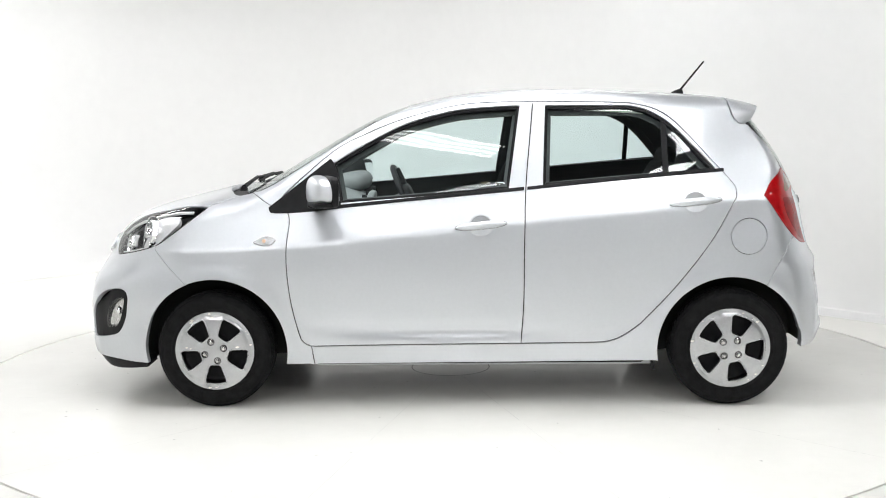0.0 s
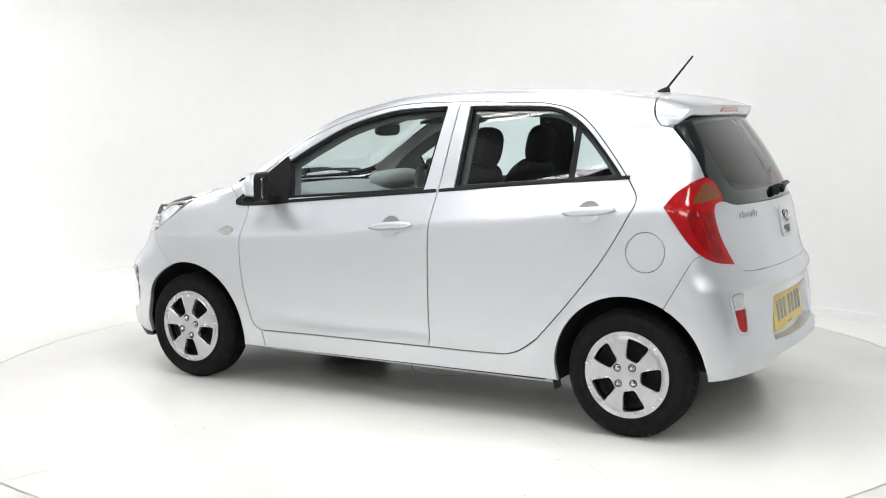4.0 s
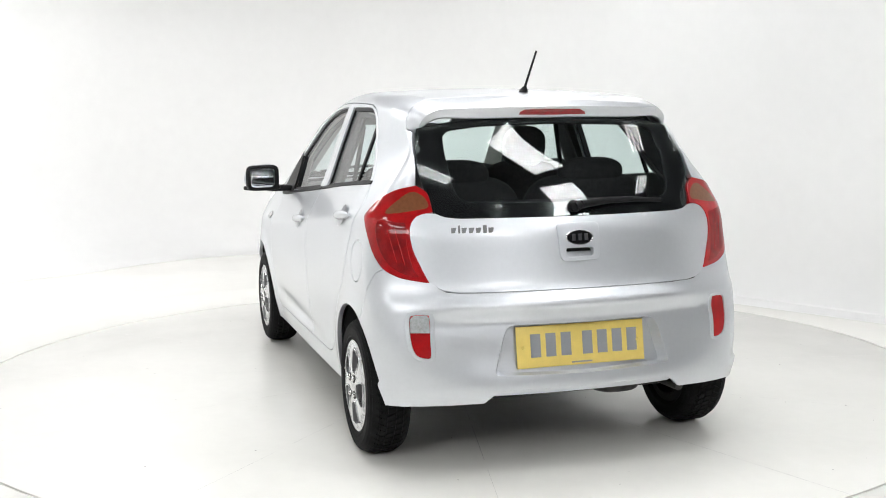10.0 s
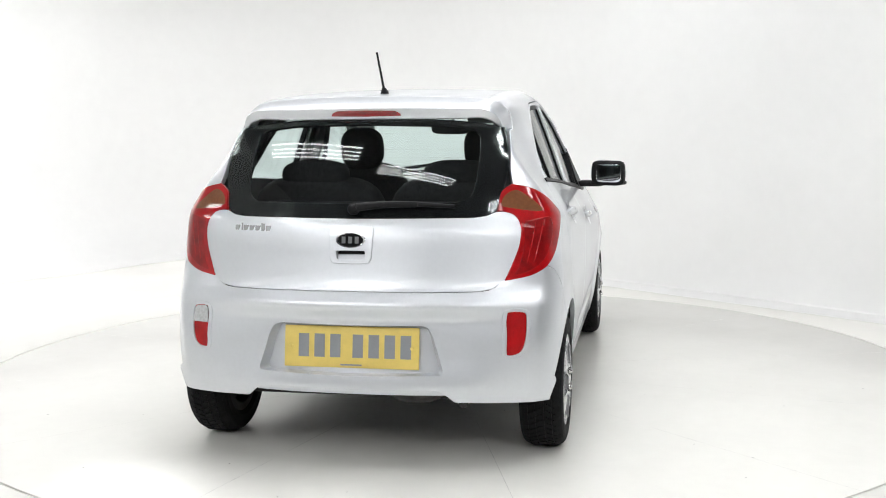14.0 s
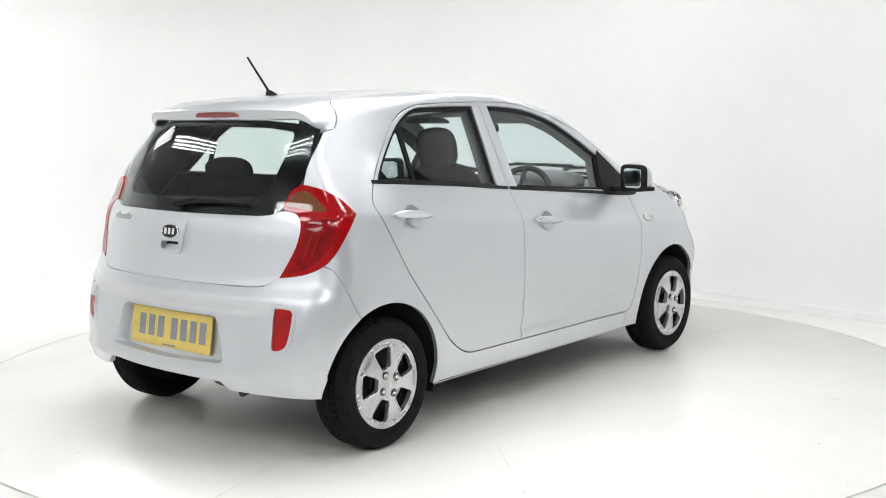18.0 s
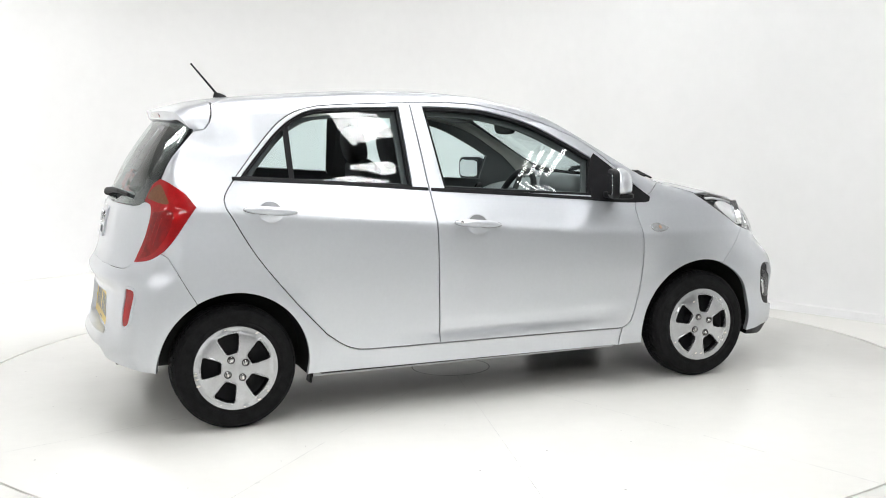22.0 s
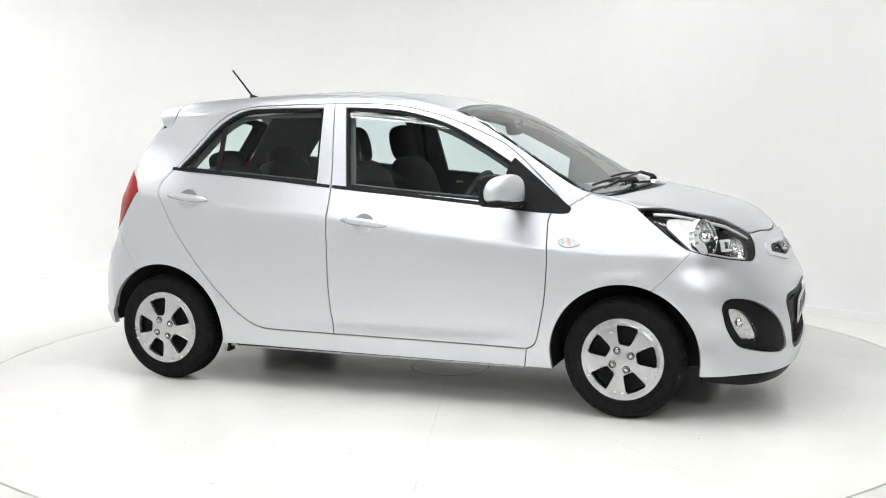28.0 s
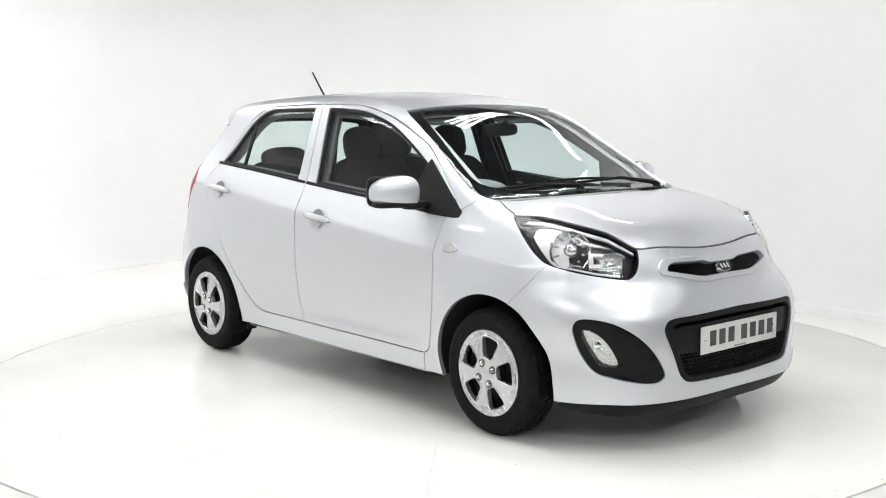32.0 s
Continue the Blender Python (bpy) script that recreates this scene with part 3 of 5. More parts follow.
def build_panels(side):
    """The painted panels of one side; doors, front wing, side frame and their windows."""
    # front wing
    foot = J(S((.745, .286), (.733, .197)), S(*run((.733, .197), (.862, .197))))
    arch = S(*arc(AXLE, HUB_Z, ARCH_R, 193, 68))
    gap_b = S(*run((1.318, .582), (1.40, .665), (1.472, .745)))
    head = stretch(lamp_head, 10, 0)
    wing = J(door_front, foot, arch, gap_b, head, wing_top, T((1.02, .622)), S((.955, .955)))
    panel("front_wing", "hoop", wing, PAINT, car, side=side, depth=.02, gap=.0035, crease=True)
    # side frame: sill, rear quarter, roof rail and windscreen pillar
    arch_r = S(*arc(-AXLE, HUB_Z, ARCH_R - .004, -12, 118))
    up = S(*run((-1.352, .565), (-1.40, .65), (-1.461, .765)))
    tail = stretch(lamp_tail, 10, 0)
    edge = J(on("rear", (.576, 1.145), (.574, 1.18), (.572, 1.22), (.566, 1.26), (.560, 1.292)))
    frame_line = J(S(*run((.733, .197), (-.86, .205))), arch_r, up, tail, edge, seam_low, ditch[1:], screen_side, pillar_seam,
                   door_top_f[::-1], door_top_r[::-1], door_back[::-1], door_low[::-1])
    cap = S(*arc(-1.268, .789, .0815, 0, 354, 60))
    panel("side_frame", "hoop", frame_line, PAINT, car, side=side, depth=.02, gap=.0036, crease=True, holes=[cap] if side > 0 else [])
    if side > 0:
        panel("fuel_flap", "side", cap, PAINT, car, "round silver fuel filler flap", side=side, gap=.003)
    # front door
    hole_f = S(*J(run((.600, .952), (.637, 1.129)), run((.637, 1.129), (.476, 1.222), (.291, 1.311), (.081, 1.367), (-.1, 1.384), (-.233, 1.389)), run((-.233, 1.389), (-.177, 1.014)), run((-.177, 1.014), (.2, .982), (.60, .952))))
    hole_r = S(*J(run((-.356, 1.389), (-.702, 1.386), (-.79, 1.376), (-.840, 1.358), (-.900, 1.324), (-.960, 1.274), (-1.03, 1.200), (-1.13, 1.092)), run((-1.13, 1.092), (-.338, 1.026)), run((-.338, 1.026), (-.356, 1.389))))
    front = J(door_front, S(*run((.745, .286), (.352, .291), (-.231, .295))), door_mid[::-1], door_top_f)
    rear = J(door_mid, S(*run((-.231, .295), (-.57, .298), (-.65, .308), (-.71, .335), (-.779, .385))), door_back, door_top_r)
    fd = panel("front_door", "side", front, PAINT, car, side=side, holes=[hole_f], gap=.0042, crease=True)
    rd = panel("rear_door", "side", rear, PAINT, car, side=side, holes=[hole_r], gap=.0042, crease=True)
    for door, hole, line in ((fd, hole_f, front), (rd, hole_r, rear)):
        g = panel("window", "side", hole, GLASS, door, "clear greenish door glass", side=side, gap=-.012, inset=.014, depth=0)
        g.visible_shadow = False
        seal = loop_of(flat("side", hole))
        panel("window_seal", "side", S(*grown(seal, .004)), BLACK, door, "black rubber seal", side=side, gap=0, inset=.009, depth=.02, holes=[S(*grown(seal, -.010))])
        panel("door_card", "side", S(*grown(loop_of(flat("side", line)), -.012)), GREY_IN, door, "dark grey inner lining", side=side, gap=0, inset=.05, depth=.01, holes=[S(*grown(seal, -.026))], step=.05)
    # belt strips and black corner
    belt = [(.60, .9285), (.2, .965), (-.247, 1.004)]
    panel("belt_strip", "side", S(*J(run(*belt), run(*[(x, z + .011) for x, z in belt[::-1]]))), BLACK, fd, "thin black strip", side=side, gap=0, inset=-.005, depth=.012, step=.02)
    belt = [(-.265, 1.006), (-.7, 1.047), (-1.165, 1.083)]
    panel("belt_strip", "side", S(*J(run(*belt), run(*[(x, z + .010) for x, z in belt[::-1]]))), BLACK, rd, "thin black strip", side=side, gap=0, inset=-.005, depth=.012, step=.02)
    panel("window_corner", "side", S(*J(run((.935, .930), (.930, .914), (.905, .906), (.764, .911), (.60, .927)), run((.60, .927), (.61, 1.05), (.640, 1.135)), run((.640, 1.135), (.652, 1.150)), run((.652, 1.150), (.78, 1.050), (.872, .978), (.935, .93)))),
          BLACK, fd, "black plastic triangle at the mirror", side=side, gap=0, inset=-.0035, depth=.015)
    panel("window_divider", "side", S((-.892, 1.345), (-.915, 1.325), (-.912, 1.074), (-.890, 1.076)), BLACK, rd, "black upright bar", side=side, gap=0, inset=.011, depth=.01)
    # black joints
    for line in (door_front, door_low, door_back, door_mid, J(door_top_r, door_top_f)):
        joint("hoop", line, car, side)
    joint("side", S(*run((1.318, .582), (1.40, .665), (1.455, .735))), car, side)
    joint("side", S(*run((-1.352, .565), (-1.40, .65), (-1.450, .745))), car, side)
    joint("top", wing_top[2:-2], car, side)
    joint("hoop", S((.745, .286), (.739, .24), (.734, .205)), car, side, .006)


def joint(kind, line, parent, side=1, wide=.012, sink=.010):
    """A dark strip below a gap between panels."""
    sc = np.array(SCALE.get(kind, (1, 1)))
    q = flat(kind, line) * sc
    q = q[[0] + [i for i in range(1, len(q)) if np.linalg.norm(q[i] - q[i - 1]) > .002]]
    t = np.gradient(q, axis=0)
    t /= np.linalg.norm(t, axis=1)[:, None]
    n = np.stack([t[:, 1], -t[:, 0]], 1) * wide
    panel("panel_joint", kind, on(kind, *(J(q + n, (q - n)[::-1]) / sc)), GAP, parent, "dark joint between panels", side=side, gap=0, inset=sink, depth=0, step=.03)


for side in (1, -1):
    build_panels(side)


def build_middle():
    """Panels across the car."""
    panel("bonnet", "top", both(J(bonnet_nose[::-1], bonnet_side[::-1], wing_top, bonnet_rear[::-1])), PAINT, car, depth=.02, gap=.0055)
    joint("front", both(on("front", *[tuple(v) for v in flat("front", bonnet_nose)])[::-1]), car, wide=.014)
    roof = J(T((.30, 0)), T(*run((.300, .10), (.302, .3), (.318, .492))), ditch[::-1], seam_high[1:] + (.004, 0, 0))
    panel("roof", "top", both(roof), PAINT, car)
    for side in (1, -1):
        q = [(-1.13, .462), (-.8, .472), (-.3, .482), (.1, .487), (.31, .490)]
        panel("roof_strip", "top", T(*J(run(*q), run(*[(x, y + .011) for x, y in q[::-1]]))), PAINT_DARK, car, "narrow grey strip in the roof joint", side=side, gap=0, inset=.002, depth=.01, step=.02)
    # windscreen
    low = T(*run((.985, .632), (1.04, .580), (1.095, .40), (1.135, .2), (1.145, 0)))
    screen = both(J(T((.305, 0)), T(*run((.305, .1), (.308, .3), (.318, .492))), screen_side, low))
    g = panel("windscreen", "top", screen, GLASS, car, "clear raked windscreen", gap=.003, inset=.004, depth=0)
    g.visible_shadow = False
    hole = both(T(*J([(.345, 0)], run((.345, .1), (.348, .39), (.375, .442), (.44, .468), (.80, .550), (.885, .560), (.94, .53), (1.02, .4), (1.07, .2), (1.08, 0)))))
    panel("windscreen_border", "top", screen, GLOSSBLACK, car, "black printed border of the windscreen", gap=.004, inset=.009, depth=.004, holes=[hole])
    panel("cowl", "top", both(J(low[::-1], T(*run((.985, .632), (1.02, .622), (1.082, .595))), bonnet_rear[::-1])), BLACK, car, "black plastic cowl below the windscreen", gap=-.002, inset=.022, depth=.004)


build_middle()



# ---- bumpers, tailgate and lamps ----
def N(*p):
    """Places near the nose, laid on the skin."""
    return on("nose", *[tuple(v) for v in flat("nose", np.array(p, float))])


def R_(*p):
    return on("tail", *[tuple(v) for v in flat("tail", np.array(p, float))])


def on_front(*yz):
    return on("front", *yz)


def on_rear(*yz):
    return on("rear", *yz)


def along(points, step=.012):
    """A finer line through places on the skin (still straight between them)."""
    out = []
    for a, b in zip(points, points[1:]):
        n = max(1, int(np.linalg.norm(b - a) / step))
        out += [a + (b - a) * k / n for k in range(n)]
    return np.array(out + [points[-1]])


def swept(points, radius=.018):
    """Rounds the corners of a flat closed line."""
    p = np.array(points, float)
    out = []
    for i in range(len(p)):
        a, b, c = p[i - 1], p[i], p[(i + 1) % len(p)]
        u, v = a - b, c - b
        r = min(radius, .45 * np.linalg.norm(u), .45 * np.linalg.norm(v))
        u, v = b + u / np.linalg.norm(u) * r, b + v / np.linalg.norm(v) * r
        for t in np.linspace(0, 1, 7):
            out.append((1 - t) ** 2 * u + 2 * t * (1 - t) * b + t * t * v)
    out = np.array(out)
    d = []
    for i in range(len(out)):
        a, b = out[i], out[(i + 1) % len(out)]
        n = max(1, int(np.linalg.norm(b - a) / .015))
        d += [a + (b - a) * k / n for k in range(n)]
    return np.array(d)


def two_sided(half):
    """A closed flat line from the rows of its left half (across, up), top to bottom."""
    return [tuple(v) for v in half] + [(-a, b) for a, b in half[::-1] if a]


UPPER = two_sided([(0, .757), (.16, .760), (.300, .766), (.345, .758), (.366, .728), (.362, .708), (.21, .674), (.155, .665), (0, .667)])
UPPER_IN = two_sided([(0, .733), (.085, .733), (.115, .744), (.295, .748), (.322, .738), (.337, .716), (.20, .688), (.150, .681), (0, .683)])
LOWER = two_sided([(0, .556), (.38, .548), (.425, .540), (.446, .508), (.440, .478), (.375, .318), (.350, .290), (.31, .281), (0, .274)])
FOG = [(1.585, .680, .515), (1.600, .670, .545), (1.64, .643, .552), (1.705, .591, .537), (1.765, .534, .495), (1.805, .487, .440), (1.826, .447, .375), (1.834, .428, .325), (1.825, .447, .300), (1.80, .487, .295), (1.744, .553, .305), (1.673, .619, .328), (1.64, .645, .360), (1.61, .668, .42), (1.592, .677, .475)]
FOG_LAMP = [(1.612, .664, .508), (1.652, .640, .502), (1.680, .620, .480), (1.704, .602, .443), (1.726, .580, .380), (1.722, .584, .358), (1.675, .622, .362), (1.645, .644, .405), (1.622, .660, .455)]


def hexes(bm, region, r, kind_lift, back=.014, wall=.17):
    """A honeycomb of open cells over a flat region."""
    lo, hi = region.min(0), region.max(0)
    dy, dz = r * 2.1, r * 1.25
    k, b = 0, lo[1]
    while b < hi[1] + dz:
        a = lo[0] + (dy / 2 if k % 2 else 0)
        cs = []
        while a < hi[0] + dy:
            cs.append((a, b))
            a += dy
        k += 1
        b += dz
        cs = np.array(cs)
        cs = cs[inside(region, cs)]
        if not len(cs):
            continue
        hexa = np.array([(1.1 * math.cos(j * math.pi / 3), .74 * math.sin(j * math.pi / 3)) for j in range(6)]) * r
        rows = []
        for rr, dd in ((1.0, 0), (1.0 - wall, 0), (1.0 - wall * 1.2, back)):
            q = (cs[:, None, :] + hexa[None] * rr).reshape(-1, 2)
            pts = (kind_lift(q) - (dd, 0, 0)).reshape(-1, 6, 3)
            rows.append([[bm.verts.new(tuple(p)) for p in c] for c in pts])
        for c in range(len(cs)):
            for u, v in zip(rows, rows[1:]):
                for j in range(6):
                    bm.faces.new((u[c][j], u[c][(j + 1) % 6], v[c][(j + 1) % 6], v[c][j]))


def badge(parent, at, tilt, face, wide, high):
    """An oval badge: a bright rim on black with plain bars in place of letters."""
    m = Matrix.Translation(at) @ face
    bm = bmesh.new()
    sq = m @ Matrix.Diagonal((wide / 2, high / 2, 1, 1))
    lathe(bm, [(0, .004), (.86, .004), (.88, .006), (.95, .007), (1, .004), (1, -.012)], 40, sq)
    b = part("badge", bm, CHROME, parent, "oval chrome badge")
    bm = bmesh.new()
    lathe(bm, [(0, .0055), (.84, .0055), (.86, .003)], 40, sq)
    part("badge_field", bm, GLOSSBLACK, b, "black oval field")
    bm = bmesh.new()
    for k in (-1, 0, 1):
        box(bm, (wide * .13, high * .42, .003), (0, 0, 0))
        bmesh.ops.transform(bm, matrix=m @ Matrix.Translation((k * wide * .22, 0, .0065)), verts=bm.verts[-8:])
    part("badge_bars", bm, CHROME, b, "plain bright bars")


# rounded face matrices: local x across, local y up, local z out of the car
FACE_FRONT = Matrix(((0, 0, 1, 0), (1, 0, 0, 0), (0, 1, 0, 0), (0, 0, 0, 1)))
FACE_REAR = Matrix(((0, 0, -1, 0), (-1, 0, 0, 0), (0, 1, 0, 0), (0, 0, 0, 1)))


def plate(parent, name, centre, face, tilt, wide, high, mat, label):
    m = Matrix.Translation(centre) @ face @ pose(0, 0, 0, tilt, 0, 0)
    bm = bmesh.new()
    box(bm, (wide, high, .006), (0, 0, 0), bevel=.0015)
    bmesh.ops.transform(bm, matrix=m, verts=bm.verts)
    p = part(name, bm, mat, parent, label)
    x = -wide * .395
    for k in range(8):
        if k == 3:
            x += wide * .05
            continue
        bm = bmesh.new()
        box(bm, (wide * .078, high * .56, .0016), (0, 0, 0))
        bmesh.ops.transform(bm, matrix=m @ Matrix.Translation((x + wide * .04, .004, .0032)), verts=bm.verts)
        part("plate_bar", bm, INK if name == "rear_plate" else INK_DARK, p, "plain bar in place of a character", smooth=False)
        x += wide * .118
    bm = bmesh.new()
    n0 = 0
    box(bm, (wide * .16, .006, .0012))
    bmesh.ops.transform(bm, matrix=m @ Matrix.Translation((0, -high * .43, .0031)), verts=bm.verts)
    part("maker_bar", bm, INK, p, "tiny dark bar", smooth=False)
    for k in (-1, 1):
        bm = bmesh.new()
        lathe(bm, [(0, .006), (.006, .005), (.008, .002)], 16, m @ Matrix.Translation((k * wide * .45, 0, .001)))
        part("plate_screw", bm, mat if name == "rear_plate" else CHROME, p, "small round screw cap")


def build_nose():
    arch = S(*arc(AXLE, HUB_Z, ARCH_R, -11.5, 68)[::-1])
    low_z = .203
    low = [(math.radians(a), low_z + .012 * math.cos(math.radians(a * 2)) * (abs(a) < 45)) for a in np.linspace(53.5, 0, 40)]
    half = J(bonnet_nose[::-1], stretch(lamp_head, 4, 10), S(*run((1.472, .745), (1.40, .665), (1.318, .582))), arch[1:], on("nose", *low))
    bumper = panel("front_bumper", "nose", both(half), PAINT, car, "silver front bumper with black openings", gap=.002, step=.014, depth=.02,
                   holes=[on_front(*swept(UPPER, .02)), on_front(*swept(LOWER, .03)), N(*closed_run(FOG, .015)), mirrored(N(*closed_run(FOG, .015)))])
    # black lip under the bumper
    lip = [(math.radians(a), .213) for a in np.linspace(53, -53, 70)] + [(math.radians(a), .150 + .03 * max(0, (abs(a) - 40) / 13)) for a in np.linspace(-53, 53, 70)]
    panel("bumper_lip", "nose", on("nose", *lip), BLACK, bumper, "black plastic lip along the lower edge", gap=0, inset=.006, depth=.08, step=.03)
    # upper grille
    surround = panel("grille_surround", "front", on_front(*swept(UPPER, .02)), PAINT, car, "raised silver grille frame", gap=0, inset=-.011, depth=.03, step=.02, holes=[on_front(*swept(UPPER_IN, .012))])
    # a black sheet stands in for the shaded space behind the mesh
    panel("grille_backing", "front", on_front(*swept(UPPER, .02)), GAP, bumper, "black sheet for the shade behind the grille", gap=.004, inset=.03, depth=0)
    bm = bmesh.new()
    hexes(bm, np.array(swept(UPPER_IN, .012)), .0085, lambda q: on("front", *q) - (.012, 0, 0))
    part("grille_mesh", bm, GLOSSBLACK, surround, "black honeycomb mesh", smooth=False)
    badge(car, tuple(on_front((0, .712))[0] + (.004, 0, 0)), 0, FACE_FRONT @ pose(0, 0, 0, -38, 0, 0), .098, .052)
    # lower grille
    lower_frame = panel("lower_grille_frame", "front", on_front(*swept(LOWER, .03)), BLACK, car, "matt black frame of the lower grille", gap=-.002, inset=.006, depth=.05, step=.02,
                  holes=[on_front(*swept(two_sided([(0, .536), (.37, .532), (.402, .520), (.418, .492), (.41, .47), (.352, .330), (.33, .305), (.30, .297), (0, .290)]), .025))])
    # black sheet again, painting the shade behind the lower mesh
    panel("lower_grille_backing", "front", on_front(*swept(LOWER, .03)), GAP, bumper, "black sheet for the shade behind the grille", gap=.004, inset=.065, depth=0)
    panel("grille_bar", "front", on_front(*swept(two_sided([(0, .512), (.36, .508), (.415, .500), (.422, .478), (.388, .408), (.37, .400), (0, .396)]), .012)), BLACK, lower_frame, "smooth black bar that carries the plate", gap=0, inset=.018, depth=.03, step=.02)
    bm = bmesh.new()
    hexes(bm, np.array(swept(two_sided([(0, .400), (.385, .404), (.345, .318), (.32, .300), (0, .291)]), .02)), .0135, lambda q: on("front", *q) - (.03, 0, 0), .02, .2)
    part("lower_grille_mesh", bm, BLACK, lower_frame, "black honeycomb mesh", smooth=False)
    plate(car, "front_plate", (float(FRONT(.447)) - .012, 0, .441), FACE_FRONT, 0, .528, .112, WHITE_PLATE, "white number plate with plain grey bars")
    for side in (1, -1):
        s = panel("fog_surround", "nose", N(*closed_run(FOG, .015)), BLACK, car, "black plastic fog lamp surround", side=side, gap=-.001, inset=.010, depth=.03, step=.018, holes=[N(*closed_run(FOG_LAMP, .012))],
                  bulge=lambda p: -.035 * np.clip((p[:, 0] - 1.70) / .10, 0, 1) * np.clip((1.83 - p[:, 0]) / .05, 0, 1))
        f = panel("fog_bowl", "nose", N(*closed_run(FOG_LAMP, .012)), STEEL, s, "dull silver reflector", side=side, gap=0, inset=.03, depth=.0)
        g = panel("fog_lens", "nose", N(*closed_run(FOG_LAMP, .012)), LENS_CLEAR, s, "clear fog lamp lens", side=side, gap=.001, inset=.008, depth=.01, step=.02)
        g.visible_shadow = False
        p = N((1.668, .630, .44))
        p = (p - normal(p) * .022)[0]
        bm = bmesh.new()
        lathe(bm, [(0, .004), (.006, .004), (.008, 0), (.017, -.006), (.020, -.004), (.021, -.012)], 20, Matrix.Translation((p[0], p[1] * side, p[2])) @ Vector((.8, .6 * side, 0)).to_track_quat("Z", "Y").to_matrix().to_4x4())
        part("fog_bulb", bm, CHROME, s, "small bright bulb cup")


build_nose()


def build_headlamp(side):
    lens = panel("headlamp", "nose", lamp_head, LENS_CLEAR, car, "clear swept-back headlamp with bright reflectors", side=side, gap=.003, inset=.001, depth=0, step=.02)
    lens.visible_shadow = False
    ring_ = loop_of(flat("nose", lamp_head) * (.8, 1))
    inner = on("nose", *(grown(ring_, -.005) / (.8, 1)))
    panel("lamp_rim", "nose", lamp_head, GLOSSBLACK, lens, "black rim", side=side, gap=.002, inset=.003, depth=.04, step=.02, holes=[inner])
    panel("lamp_bed", "nose", lamp_head, BEZEL, lens, "black lamp housing", side=side, gap=.004, inset=.055, depth=.0, step=.03)

    def at(x, y, z, sink):
        p = N((x, y, z))
        q = (p - normal(p) * sink)[0]
        return Vector((q[0], q[1] * side, q[2]))
    # bright side wing of the reflector, chrome brow, bowls and tabs
    panel("indicator_wing", "nose", N(*closed_run([(1.365, .648, .896), (1.40, .612, .900), (1.44, .588, .893), (1.48, .59, .875), (1.50, .625, .82), (1.535, .650, .76), (1.53, .662, .745), (1.485, .685, .758), (1.43, .695, .805), (1.37, .684, .862)], .015)),
          WING_MAT, lens, "silver wing of the reflector", side=side, gap=0, inset=.020, depth=.02, step=.02)
    top = np.array(((1.29, .626, .926), (1.35, .592, .925), (1.475, .540, .899), (1.585, .476, .863), (1.675, .424, .806)))
    panel("brow", "nose", N(*(top - (0, 0, .006)), *(top[::-1] - (0, 0, .013))), WING_MAT, lens, "thin silver line along the top edge", side=side, gap=0, inset=.012, depth=.008, step=.02)
    low_line = np.array(((1.545, .656, .742), (1.63, .586, .719), (1.685, .515, .708)))
    panel("lower_trim", "nose", N(*low_line, *(low_line[::-1] + (0, 0, .004))), WING_MAT, lens, "hairline silver edge", side=side, gap=0, inset=.014, depth=.008, step=.02)
    for name, c, r, depth_ in (("main_reflector", (1.520, .622, .818), .080, .026), ("small_reflector", (1.655, .530, .755), .050, .028)):
        p = at(*c, depth_)
        way = Vector((.86, .46 * side, .20)).normalized()
        m = Matrix.Translation(p) @ way.to_track_quat("Z", "Y").to_matrix().to_4x4()
        bm = bmesh.new()
        rows = [(.006, -r * .55)] + [(r * math.sin(a), -r * .55 * math.cos(a)) for a in np.linspace(.25, math.pi / 2, 6)] + [(r * 1.05, .003), (r * 1.08, -.02)]
        lathe(bm, rows, 14, m)
        part(name, bm, REFLECTOR_MAT, lens, "bright faceted reflector bowl", smooth=False)
        bm = bmesh.new()
        bmesh.ops.create_uvsphere(bm, u_segments=12, v_segments=8, radius=r * .40, matrix=m @ Matrix.Translation((0, 0, -r * .12)))
        part("bulb_cap", bm, CHROME, lens, "bright bulb shield")
        for k in range(10):
            bm = bmesh.new()
            box(bm, (r * .10, r * .34, .006), (0, 0, 0))
            bmesh.ops.transform(bm, matrix=m @ Matrix.Rotation(k * math.tau / 10, 4, "Z") @ Matrix.Translation((0, r * .78, -.012)) @ Matrix.Rotation(radians(-35), 4, "X"), verts=bm.verts)
            part("reflector_rib", bm, BULB, lens, smooth=False)
    for c, sz in (((1.592, .578, .776), (.010, .020, .052)), ((1.610, .566, .798), (.010, .062, .013)), ((1.610, .568, .756), (.010, .055, .013))):
        bm = bmesh.new()
        p = at(*c, .024)
        box(bm, sz, tuple(p), (0, -10, 38 * side), .003)
        part("reflector_tab", bm, WING_MAT, lens, "small silver panel")


